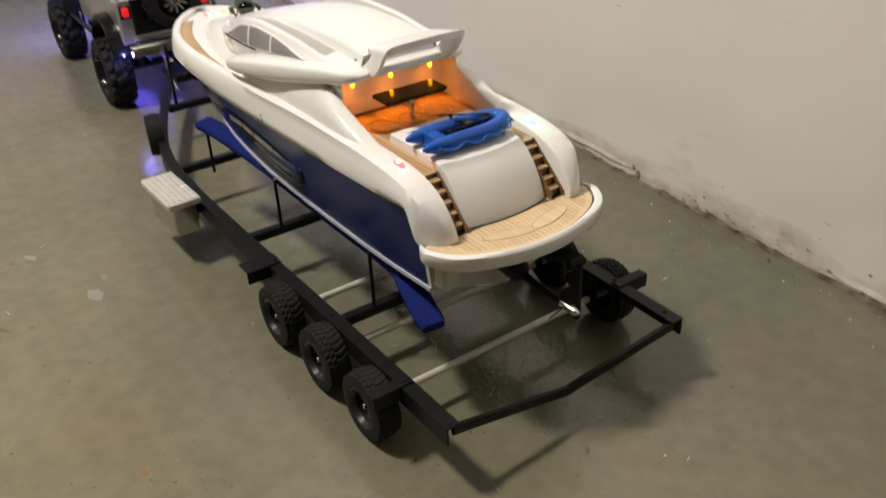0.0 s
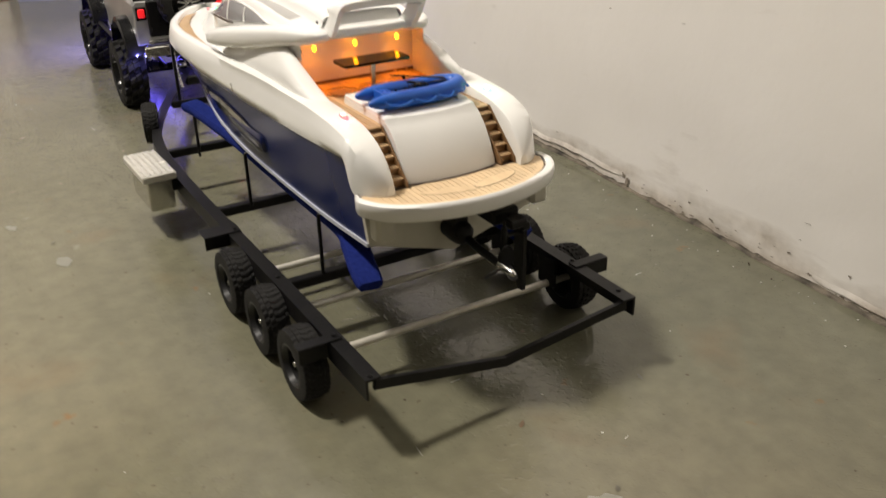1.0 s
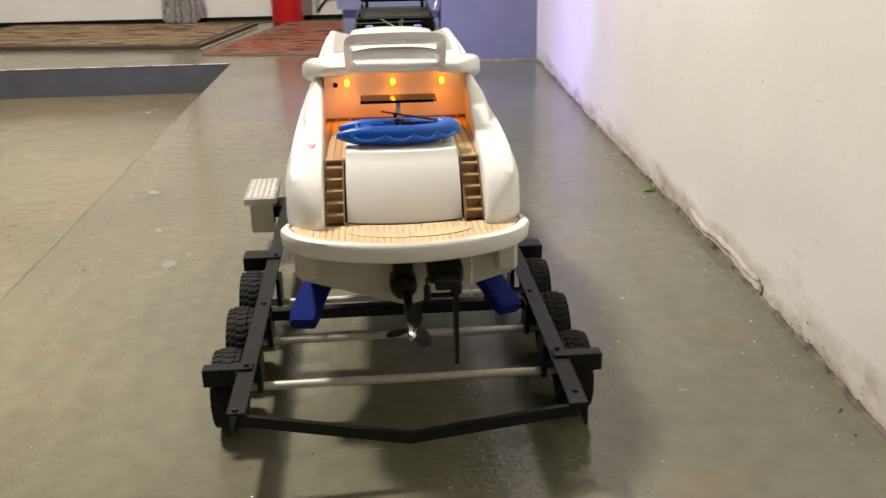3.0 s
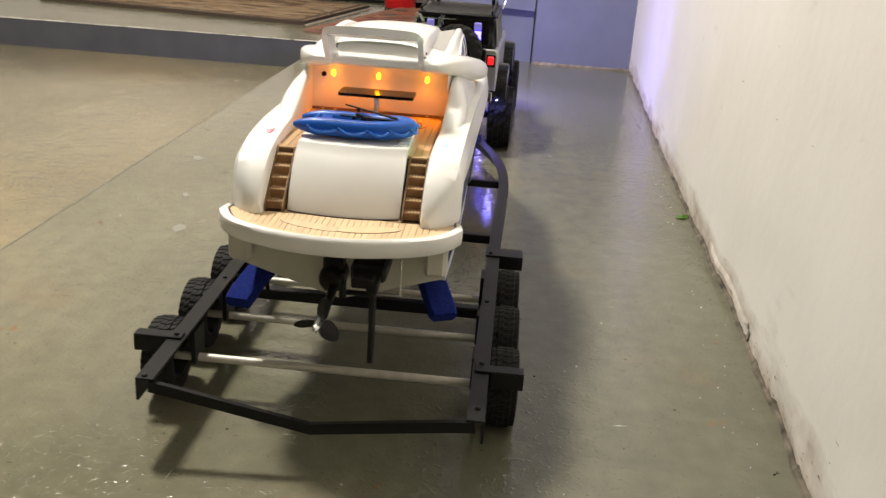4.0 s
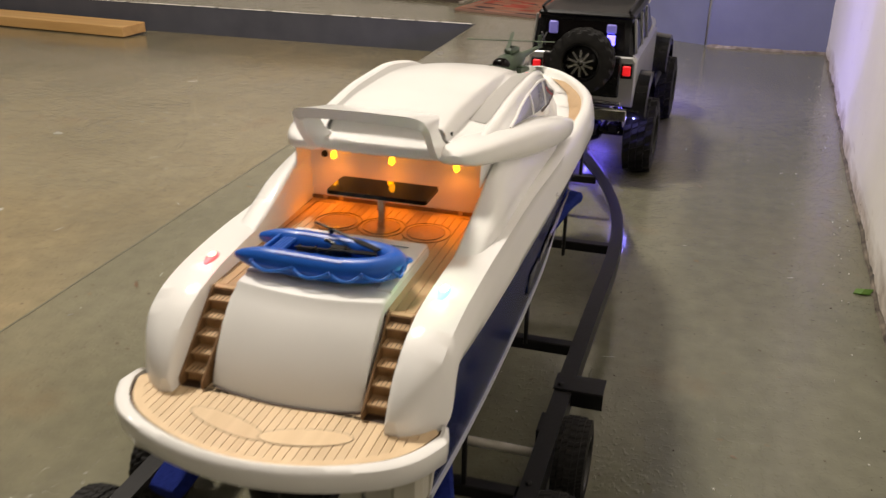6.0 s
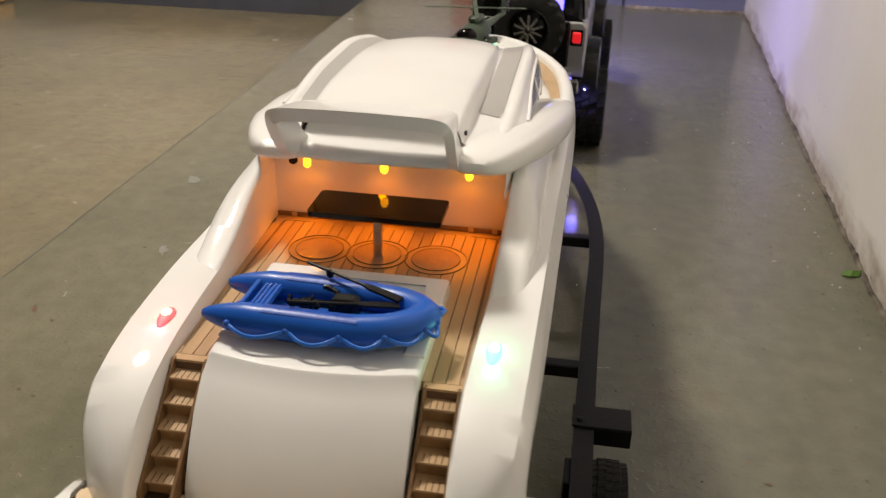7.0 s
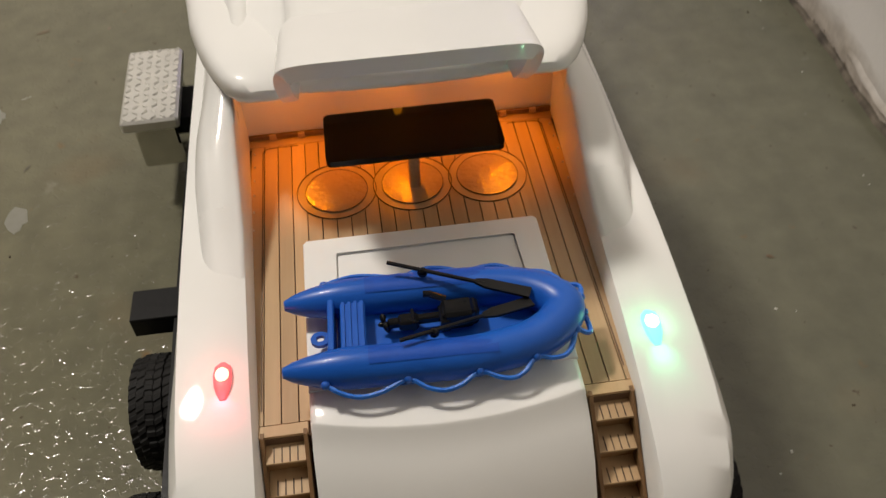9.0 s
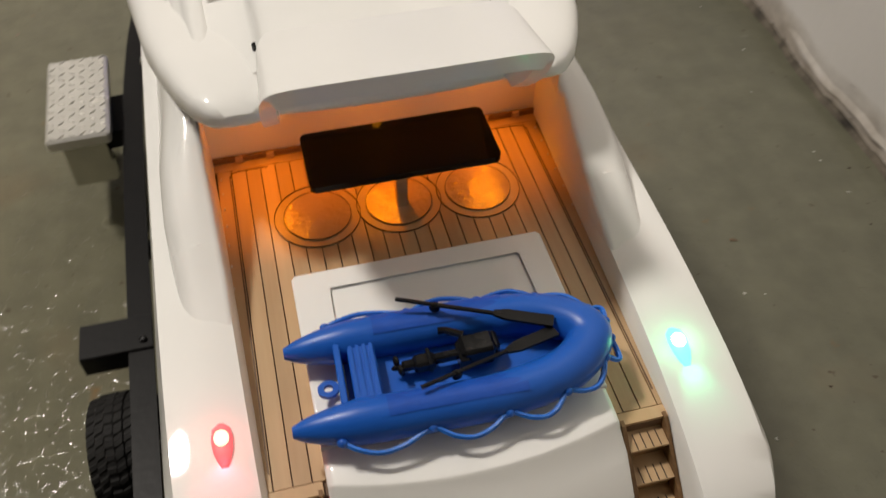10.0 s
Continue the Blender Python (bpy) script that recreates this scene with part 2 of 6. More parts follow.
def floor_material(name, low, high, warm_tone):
    """Painted concrete: grey-green, half worn, with rusty stains and glossy patches."""
    m = bpy.data.materials.new(name)
    m.use_nodes = True
    n, l = m.node_tree.nodes, m.node_tree.links
    b = n["Principled BSDF"]
    vec = n.new("ShaderNodeTexCoord").outputs["Object"]
    base = noise_ramp(n, l, vec, 2.2, 0.35, 0.7, low, high)
    warm = noise_ramp(n, l, vec, 1.3, 0.5, 0.68, (0, 0, 0), (1, 1, 1), 4)
    base = mixed(n, l, base, warm_tone, "MIX", mixed(n, l, warm, (0.5, 0.5, 0.5)))
    grain = noise_ramp(n, l, vec, 45, 0.3, 0.7, (0.86, 0.86, 0.86), (1.06, 1.05, 1.03))
    col = mixed(n, l, base, grain)
    stain = noise_ramp(n, l, vec, 7, 0.60, 0.74, (0, 0, 0), (1, 1, 1), 9)
    col = mixed(n, l, col, (0.20, 0.15, 0.09), "MIX", mixed(n, l, stain, (0.5, 0.5, 0.5)))
    rust = noise_ramp(n, l, vec, 26, 0.69, 0.76, (0, 0, 0), (1, 1, 1), 7)
    col = mixed(n, l, col, (0.25, 0.125, 0.04), "MIX", mixed(n, l, rust, (0.6, 0.6, 0.6)))
    dots = noise_ramp(n, l, vec, 130, 0.70, 0.76, (0, 0, 0), (1, 1, 1), 2)
    col = mixed(n, l, col, (0.08, 0.06, 0.04), "MIX", mixed(n, l, dots, (0.7, 0.7, 0.7)))
    worn = noise_ramp(n, l, vec, 17, 0.70, 0.80, (0, 0, 0), (1, 1, 1), 5)
    col = mixed(n, l, col, (0.38, 0.37, 0.32), "MIX", mixed(n, l, worn, (0.55, 0.55, 0.55)))
    mp = n.new("ShaderNodeMapping")
    mp.inputs["Scale"].default_value, mp.inputs["Rotation"].default_value = (1, 0.05, 1), (0, 0, 0.5)
    l.new(vec, mp.inputs[0])
    col = mixed(n, l, col, noise_ramp(n, l, mp.outputs[0], 40, 0.35, 0.65, (0.96, 0.96, 0.96), (1.02, 1.02, 1.02), 3))
    # light falloff towards the wall is painted in, over the warmer worn side
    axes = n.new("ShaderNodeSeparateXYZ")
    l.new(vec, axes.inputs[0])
    light_falloff = n.new("ShaderNodeMapRange")
    light_falloff.interpolation_type = "SMOOTHSTEP"
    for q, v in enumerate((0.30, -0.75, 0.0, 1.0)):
        light_falloff.inputs[q + 1].default_value = v
    l.new(axes.outputs[0], light_falloff.inputs[0])
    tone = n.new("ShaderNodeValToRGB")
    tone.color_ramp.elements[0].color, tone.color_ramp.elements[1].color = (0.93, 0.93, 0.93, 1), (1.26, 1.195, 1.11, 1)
    l.new(light_falloff.outputs[0], tone.inputs[0])
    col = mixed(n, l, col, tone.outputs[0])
    l.new(col, b.inputs["Base Color"])
    ro = noise_ramp(n, l, vec, 5, 0.35, 0.65, (0.07, 0.07, 0.07), (0.20, 0.20, 0.20), 8)
    l.new(ro, b.inputs["Roughness"])
    h = n.new("ShaderNodeTexNoise")
    h.inputs["Scale"].default_value, h.inputs["Detail"].default_value = 130, 4
    l.new(vec, h.inputs["Vector"])
    bp = n.new("ShaderNodeBump")
    bp.inputs["Strength"].default_value, bp.inputs["Distance"].default_value = 0.40, 0.0018
    pimples = noise_ramp(n, l, vec, 210, 0.55, 0.86, (0, 0, 0), (1, 1, 1), 2)
    swell = n.new("ShaderNodeMath")
    swell.operation = "MULTIPLY"
    swell.inputs[1].default_value = 0.45
    l.new(h.outputs[0], swell.inputs[0])
    relief = n.new("ShaderNodeMath")
    relief.operation = "MULTIPLY_ADD"
    relief.inputs[1].default_value = 0.68
    l.new(pimples, relief.inputs[0])
    l.new(swell.outputs[0], relief.inputs[2])
    l.new(relief.outputs[0], bp.inputs["Height"])
    l.new(bp.outputs[0], b.inputs["Normal"])
    b.inputs["Specular IOR Level"].default_value = 0.65
    return m


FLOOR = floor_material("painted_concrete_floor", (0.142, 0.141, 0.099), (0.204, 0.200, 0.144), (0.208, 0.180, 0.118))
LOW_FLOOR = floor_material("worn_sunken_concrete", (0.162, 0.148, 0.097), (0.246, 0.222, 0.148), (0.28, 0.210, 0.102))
PLASTER = material("white_limewashed_plaster", (0.86, 0.83, 0.79), 0.8, second=(0.79, 0.755, 0.71), scale=5, amount=0.6, bump=0.8, bump_scale=38, spec=0.2)


def stained_plaster(name):
    """Limewash over uneven plaster with blotchy brown damp stains that creep up from the floor joint."""
    m = material(name, (0.86, 0.83, 0.79), 0.8, second=(0.79, 0.755, 0.71), scale=5, amount=0.6, bump=0.9, bump_scale=30, spec=0.2)
    n, l = m.node_tree.nodes, m.node_tree.links
    b = n["Principled BSDF"]
    clean = b.inputs["Base Color"].links[0].from_socket
    vec = n.new("ShaderNodeTexCoord").outputs["Object"]
    sep = n.new("ShaderNodeSeparateXYZ")
    l.new(vec, sep.inputs[0])
    rise = n.new("ShaderNodeMapRange")
    rise.inputs[1].default_value, rise.inputs[2].default_value = 0.0, 0.055
    rise.inputs[3].default_value, rise.inputs[4].default_value = 0.46, -0.14
    l.new(sep.outputs[2], rise.inputs[0])
    blot = n.new("ShaderNodeTexNoise")
    blot.inputs["Scale"].default_value, blot.inputs["Detail"].default_value = 14, 10
    flat = n.new("ShaderNodeMapping")
    flat.inputs["Scale"].default_value = (1, 0.8, 3.0)
    l.new(vec, flat.inputs[0])
    l.new(flat.outputs[0], blot.inputs["Vector"])
    add = n.new("ShaderNodeMath")
    l.new(rise.outputs[0], add.inputs[0])
    l.new(blot.outputs[0], add.inputs[1])
    ramp = n.new("ShaderNodeValToRGB")
    ramp.color_ramp.elements[0].position, ramp.color_ramp.elements[1].position = 0.52, 0.92
    ramp.color_ramp.elements[1].color = (0.8, 0.8, 0.8, 1)
    l.new(add.outputs[0], ramp.inputs[0])
    tone = noise_ramp(n, l, vec, 60, 0.35, 0.7, (0.32, 0.26, 0.195), (0.60, 0.53, 0.445))
    l.new(mixed(n, l, clean, tone, "MIX", ramp.outputs[0]), b.inputs["Base Color"])
    return m


STAINED = stained_plaster("damp_stained_limewash")
MORTAR = material("crumbling_mortar", (0.36, 0.31, 0.25), 0.9, second=(0.11, 0.085, 0.06), scale=70, amount=0.4, bump=0.8, bump_scale=120)
GREY_BLUE = material("blue_grey_wall_paint", (0.20, 0.215, 0.30), 0.5, second=(0.155, 0.165, 0.235), scale=12, amount=0.6, bump=0.4, bump_scale=90)
RISER = material("dark_grey_step_paint", (0.085, 0.088, 0.105), 0.5, second=(0.058, 0.06, 0.074), scale=14, amount=0.6, bump=0.4, bump_scale=80)
# unseen surfaces, kept dark so that they bounce little light
CEILING = material("low_bounce_ceiling", (0.09, 0.088, 0.082), 0.9)
DULL = material("low_bounce_wall", (0.14, 0.135, 0.125), 0.9, scale=4)


EDGE_X = -0.436


def low_floor(x, y):
    return -0.084 * min(max((y - 0.3) / 1.86, 0), 1) * min(max((EDGE_X - x) / 0.004, 0), 1)


def build_floor():
    bm = bmesh.new()
    for x0, x1, y0, y1 in ((EDGE_X, 0.9, -3.0, 3.6), (-4.0, EDGE_X, 2.16, 3.6)):
        bm.faces.new([bm.verts.new(p) for p in ((x0, y0, 0), (x1, y0, 0), (x1, y1, 0), (x0, y1, 0))])
    tagged(part("floor", bm, FLOOR), "grey-green painted concrete garage floor, stained and glossy", "floor", kind="structure")
    bm = bmesh.new()
    xs = [-4.0, -2.5, -1.5, -0.9, -0.65, -0.56, -0.51, -0.47, -0.45, EDGE_X - 0.004, EDGE_X]
    ys = [-3.0, -1.0, 0.3] + [0.3 + 1.86 * k / 12 for k in range(1, 13)]
    loft(bm, [[(x, y, low_floor(x, y)) for x in xs] for y in ys], caps=False)
    tagged(part("floor_ramp", bm, LOW_FLOOR), "worn yellowish concrete floor that slopes down to the step", "floor", kind="structure")
    bm = bmesh.new()
    top = [(x, 2.158, 0.0) for x in xs]
    low = [(x, 2.156, low_floor(x, 2.16) - 0.004) for x in xs]
    loft(bm, [low, top], caps=False)
    tagged(part("step_riser", bm, RISER), "dark grey painted face of the sunken floor's edge", "step", kind="structure")


build_floor()
bm = bmesh.new()
random.seed(5)
sweep(bm, smooth_line([(EDGE_X + 0.0015 + random.uniform(-0.0015, 0.0015), -0.6 + k * 0.12, 0.0003) for k in range(23)], 3), rect(0.0010, 0.0004))
tagged(part("floor_joint", bm, material("faint_joint_line", (0.185, 0.176, 0.128), 0.3)), "faint dark joint line in the painted floor", "joint", kind="structure")
WALL_X = lambda y: 0.372 + 0.05 * y


def wall_face(y, z):
    """The uneven trowelled face of the plaster wall."""
    low = max(0.0, 1 - z / 0.16)
    return (WALL_X(y) + 0.006 * noise.noise((y * 1.3, z * 2, 0)) + 0.0026 * noise.noise((y * 7, z * 11, 7))
            + 0.0032 * low * noise.noise((y * 11, z * 26, 4)) + 0.0016 * low ** 3 * noise.noise((y * 42, z * 60, 2)))


def build_walls():
    bm = bmesh.new()
    zs = (-0.05, 0, 0.008, 0.016, 0.026, 0.038, 0.052, 0.07, 0.09, 0.115, 0.15, 0.2, 0.26, 0.33, 0.42, 0.55, 0.75, 1.0, 1.5, 2.4)
    rows = []
    for k in range(265):
        y = -3.0 + 0.025 * k
        rows.append([(wall_face(y, z), y, z) for z in zs] + [(WALL_X(y) + 0.25, y, 2.4), (WALL_X(y) + 0.25, y, -0.05)])
    loft(bm, rows, close=True)
    tagged(part("wall_east", bm, STAINED, smooth=60), "white limewashed plaster wall, dirty along the floor", "wall", kind="structure")
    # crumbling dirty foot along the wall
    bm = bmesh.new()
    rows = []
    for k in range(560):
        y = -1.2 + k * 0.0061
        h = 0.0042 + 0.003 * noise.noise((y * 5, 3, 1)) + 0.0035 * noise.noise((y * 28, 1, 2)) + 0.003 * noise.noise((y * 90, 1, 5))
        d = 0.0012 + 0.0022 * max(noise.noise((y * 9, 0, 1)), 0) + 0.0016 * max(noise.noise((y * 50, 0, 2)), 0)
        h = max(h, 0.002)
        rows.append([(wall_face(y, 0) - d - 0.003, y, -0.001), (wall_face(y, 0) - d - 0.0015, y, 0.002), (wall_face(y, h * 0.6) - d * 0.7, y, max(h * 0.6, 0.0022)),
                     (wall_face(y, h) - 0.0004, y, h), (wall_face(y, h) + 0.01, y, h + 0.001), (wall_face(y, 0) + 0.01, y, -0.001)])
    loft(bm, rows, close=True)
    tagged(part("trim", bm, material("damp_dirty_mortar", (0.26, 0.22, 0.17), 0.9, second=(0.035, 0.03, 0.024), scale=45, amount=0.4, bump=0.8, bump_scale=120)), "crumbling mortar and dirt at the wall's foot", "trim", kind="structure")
    # shallow patches where the paint has flaked, close to the floor
    random.seed(21)
    spots = [(0.288, 0.009, 0.004, 0.007), (0.296, 0.016, 0.004, 0.004), (0.565, 0.004, 0.007, 0.004)]
    for k in range(38):
        spots.append((random.uniform(-0.15, 0.275), 0.003 + abs(random.gauss(0, 0.008)), random.uniform(0.0010, 0.0040), random.uniform(0.0004, 0.0014)))
    for k in range(40):
        spots.append((random.uniform(-0.5, 1.9), 0.004 + abs(random.gauss(0, 0.006)), random.uniform(0.0012, 0.0042), random.uniform(0.0005, 0.0015)))
    for k in range(34):
        spots.append((random.uniform(-0.5, 1.9), random.uniform(0.03, 0.34), random.uniform(0.0012, 0.0050), random.uniform(0.0003, 0.0006)))
    bm = bmesh.new()
    for y, z, ry, rz in spots:
        ring = []
        for q in range(11):
            a = 2 * math.pi * q / 11
            rr = random.uniform(0.45, 1.2)
            yy, zz = y + ry * rr * math.cos(a), max(z + rz * rr * math.sin(a), 0.001)
            ring.append(bm.verts.new((wall_face(yy, zz) - 0.0011, yy, zz)))
        c = bm.verts.new((wall_face(y, z) - 0.0012, y, z))
        for q in range(11):
            bm.faces.new((c, ring[q], ring[(q + 1) % 11]))
    tagged(part("plaster_flake", bm, MORTAR), "small brown patches where the paint has flaked", "wall damage", kind="stuff")
    # a peeled lip of old paint that curls off the foot of the wall
    for a, e, h in ((-0.34, -0.01, 0.010), (0.295, 0.545, 0.0155)):
        bm = bmesh.new()
        rows = []
        for k in range(60):
            y = a + k * (e - a) / 59
            z = h + 0.003 * noise.noise((y * 20, 9, 0)) + 0.0012 * noise.noise((y * 90, 4, 0))
            o = (0.0016 + 0.0014 * noise.noise((y * 30, 2, 0))) * min(min(k, 59 - k) / 10, 1)
            rows.append([(wall_face(y, z + 0.006) - 0.0006, y, z + 0.004), (wall_face(y, z) - o * 0.6 - 0.0006, y, z + 0.001), (wall_face(y, z) - o - 0.0007, y, z - 0.002), (wall_face(y, z) - o * 0.5 - 0.0004, y, z - 0.0026)])
        loft(bm, rows, caps=False)
        tagged(part("paint_lip", bm, STAINED, smooth=True), "peeled lip of old white paint above the floor", "wall damage", kind="stuff")
    # far end
    bm = bmesh.new()
    box(bm, 0.192, 0.75, 2.055, 2.4, -0.02, 2.4, 0.004)
    tagged(part("wall_north", bm, GREY_BLUE), "blue-grey painted end wall with a vertical seam", "wall", kind="structure")
    bm = bmesh.new()
    rows = []
    for k in range(40):
        x = 0.194 + 0.0075 * k
        h = 0.006 + 0.004 * noise.noise((x * 30, 5, 1))
        rows.append([(x, 2.0535 - 0.004 - 0.003 * noise.noise((x * 22, 1, 8)), -0.001), (x, 2.0510, h * 0.6), (x, 2.0535, h), (x, 2.058, h), (x, 2.058, -0.001)])
    loft(bm, rows, close=True)
    tagged(part("trim", bm, MORTAR), "crumbling mortar and dirt at the end wall's foot", "trim", kind="structure")
    bm = bmesh.new()
    loft(bm, [[(-0.095, 2.205, z), (0.188, 2.078, z), (0.188, 2.5, z), (-0.095, 2.5, z)] for z in (-0.02, 0.148)], close=True)
    loft(bm, [[(-0.11, 2.185, z), (0.188, 2.058, z), (0.188, 2.5, z), (-0.11, 2.5, z)] for z in (0.148, 0.182)], close=True)
    tagged(part("plinth", bm, GREY_BLUE), "low blue-grey painted masonry plinth with a ledge", "plinth", kind="structure")
    bm = boxes((-4.0, 0.75, 3.5, 3.7, -0.02, 2.4), bevel=0)
    tagged(part("wall_far", bm, PLASTER), "white plaster wall behind the rugs", "wall", kind="structure")
    # walls and ceiling out of view, added to enclose the room
    for nm, s in (("wall_west", (-4.2, -4.0, -3.0, 3.6, -0.2, 2.4)), ("wall_south", (-4.2, 0.9, -3.2, -3.0, -0.2, 2.4))):
        tagged(part(nm, boxes(s, bevel=0), DULL), "unseen dark wall added to close the room", "wall", kind="structure")
    tagged(part("ceiling", boxes((-4.2, 0.9, -3.2, 3.7, 2.4, 2.5), bevel=0), CEILING), "unseen dark ceiling added to close the room", "ceiling", kind="structure")


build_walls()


def rug_material(name, ground, dark, pale, scale):
    m = bpy.data.materials.new(name)
    m.use_nodes = True
    n, l = m.node_tree.nodes, m.node_tree.links
    b = n["Principled BSDF"]
    b.inputs["Roughness"].default_value, b.inputs["Specular IOR Level"].default_value = 0.95, 0.1
    mp = n.new("ShaderNodeMapping")
    mp.inputs["Scale"].default_value = (0.42, 1.0, 1.0)
    l.new(n.new("ShaderNodeTexCoord").outputs["Object"], mp.inputs[0])
    vec = mp.outputs[0]
    v = n.new("ShaderNodeTexVoronoi")
    v.inputs["Scale"].default_value = scale
    l.new(vec, v.inputs["Vector"])
    r = n.new("ShaderNodeValToRGB")
    r.color_ramp.interpolation = "CONSTANT"
    e = r.color_ramp.elements
    e[0].color, e[1].color, e[1].position = (*dark, 1), (*ground, 1), 0.17
    e.new(0.62).color = (*pale, 1)
    e.new(0.8).color = (*ground, 1)
    sep = n.new("ShaderNodeSeparateColor")
    l.new(v.outputs["Color"], sep.inputs[0])
    l.new(sep.outputs[0], r.inputs[0])
    l.new(mixed(n, l, r.outputs[0], noise_ramp(n, l, vec, 30, 0.3, 0.7, (0.6, 0.6, 0.6), (1.1, 1.1, 1.1))), b.inputs["Base Color"])
    return m


def build_rug(label, corner, w, d, turn, mat, border, thick=0.009):
    r = root("rug", label, "rug", pose(*corner, 0, 0, turn))
    part("field", boxes((0, w, 0, d, 0.0, thick), bevel=0.003), mat, r)
    part("edge_binding", boxes((-0.002, w + 0.002, -0.004, 0.002, 0.0, thick - 0.001), (w - 0.002, w + 0.004, 0.0, d, 0.0, thick - 0.001), bevel=0.001), border, r, "dark bound edge")
    bm = bmesh.new()
    for s in ((0.012, w - 0.012, 0.012, 0.03), (0.012, w - 0.012, d - 0.03, d - 0.012), (0.012, 0.03, 0.03, d - 0.03), (w - 0.03, w - 0.012, 0.03, d - 0.03)):
        box(bm, *s, thick - 0.0002, thick + 0.0008)
    part("border", bm, border, r, "dark woven border band")
    random.seed(8)
    bm = bmesh.new()
    for k in range(int(d / 0.011)):
        a = random.uniform(-0.003, 0.003)
        box(bm, w - 0.001, w + random.uniform(0.008, 0.018), k * 0.011, k * 0.011 + 0.005, 0.001, 0.003)
    part("fringe", bm, material("cotton_fringe", (0.45, 0.4, 0.32), 0.95), r, "pale cotton fringe")


build_rug("worn red oriental rug with dark pattern on the floor", (-0.555, 2.375, 0), 0.45, 0.98, -12,
          rug_material("red_rug_wool", (0.36, 0.165, 0.11), (0.07, 0.05, 0.05), (0.40, 0.085, 0.06), 42), material("rug_tan_band", (0.27, 0.15, 0.10), 0.95))
build_rug("worn brown oriental rug with a dark edge on the floor", (-1.62, 2.69, 0), 1.04, 0.72, -9,
          rug_material("brown_rug_wool", (0.34, 0.235, 0.145), (0.16, 0.105, 0.07), (0.42, 0.32, 0.21), 36), material("rug_brown_band", (0.07, 0.05, 0.035), 0.95), 0.015)


def build_extinguisher():
    r = root("fire_extinguisher", "red steel fire extinguisher standing on the floor", "extinguisher", pose(-0.36, 3.34, 0))
    bm = bmesh.new()
    lathe(bm, [(0.055, 0.0), (0.066, 0.004), (0.068, 0.02), (0.068, 0.36), (0.06, 0.40), (0.03, 0.43), (0.018, 0.435), (0.018, 0.45)], 32, "z")
    part("cylinder", bm, RED_PAINT, r, smooth=True)
    part("valve", boxes((-0.014, 0.014, -0.02, 0.02, 0.45, 0.485), (-0.008, 0.008, -0.09, 0.02, 0.485, 0.495), bevel=0.003), BLACK_PLASTIC, r)
    part("hose", tube(smooth_line([(0.02, 0, 0.46), (0.07, -0.01, 0.44), (0.085, -0.03, 0.35), (0.078, -0.035, 0.16)]), 0.009), BLACK_PLASTIC, r, smooth=True)


build_extinguisher()


def build_plank():
    bm = bmesh.new()
    box(bm, -0.65, 0, -0.052, 0.052, 0, 0.030, 0.0015)
    ob = part("wooden_plank", bm, WOOD)
    ob.matrix_basis = pose(-1.470, 2.040, low_floor(-1.5, 2.0) + 0.003, 0, 0, -4)
    tagged(ob, "sawn pine plank lying on the concrete floor", "plank")


build_plank()


def build_mop():
    r = root("mop", "grey cotton string mop leaning at the white wall", "mop", pose(-0.81, 3.37, 0))
    random.seed(14)
    grey = material("grey_mop_cotton", (0.42, 0.40, 0.37), 0.95, second=(0.22, 0.20, 0.18), scale=60, bump=0.6, bump_scale=300)
    for k in range(46):
        a = random.uniform(0, 2 * math.pi)
        q = random.uniform(0.2, 1.0)
        x, y = 0.085 * q * math.cos(a), 0.045 * q * math.sin(a)
        end = random.uniform(0.006, 0.03)
        pts = [(x * 0.35, y * 0.35, 0.27), (x * 0.8 + random.uniform(-0.01, 0.01), y * 0.8, 0.17), (x + random.uniform(-0.012, 0.012), y, 0.08), (x * 1.1, y * 1.1, end)]
        part("strand", tube(smooth_line(pts, 4), random.uniform(0.006, 0.009), 6), grey, r, smooth=True)
    bm = bmesh.new()
    lathe(bm, [(0.02, 0.25), (0.03, 0.27), (0.028, 0.33), (0.015, 0.35)], 14, "z")
    part("socket", bm, BLACK_PLASTIC, r, smooth=True)
    part("handle", tube([(0, 0, 0.34), (0.02, 0.09, 1.30)], 0.012, 10), WOOD, r, smooth=True)


build_mop()


def build_edge_wear():
    """Worn pale paint on the lip of the step and a dark gap under the far wall."""
    random.seed(17)
    bm = bmesh.new()
    x = -3.2
    while x < EDGE_X - 0.015:
        w = random.uniform(0.01, 0.09)
        box(bm, x, x + w, 2.1555, 2.1555 + random.uniform(0.004, 0.012), 0.0004, 0.0012)
        x += w + random.uniform(0.0, 0.03)
    tagged(part("edge_wear", bm, PLASTER), "pale worn paint along the lip of the step", "paint wear", kind="stuff")
    # bent dark tube stands in for the crack where plaster came off
    bm = bmesh.new()
    sweep(bm, smooth_line([(-0.24, 3.494, 0.03), (-0.22, 3.493, 0.06), (-0.19, 3.492, 0.085), (-0.13, 3.492, 0.080), (-0.09, 3.493, 0.055), (-0.07, 3.494, 0.03)], 4), circle(0.005, 6))
    tagged(part("cable", bm, BLACK_PLASTIC, smooth=True), "short dark tube drawn for a crack in the white wall", "cable")
    # black strip added in place of the dark gap, not a real board
    tagged(part("baseboard", boxes((-4.0, 0.2, 3.485, 3.499, 0.0, 0.016), bevel=0.002), BLACK_PLASTIC), "dark strip drawn for the gap at the white wall's foot", "baseboard", kind="structure")
    bm = boxes((0.1975, 0.1995, 2.096, 2.102, 0.0, 2.3), bevel=0)
    tagged(part("wall_seam", bm, BLACK_PLASTIC), "dark vertical seam between end wall and plinth", "seam", kind="structure")


build_edge_wear()


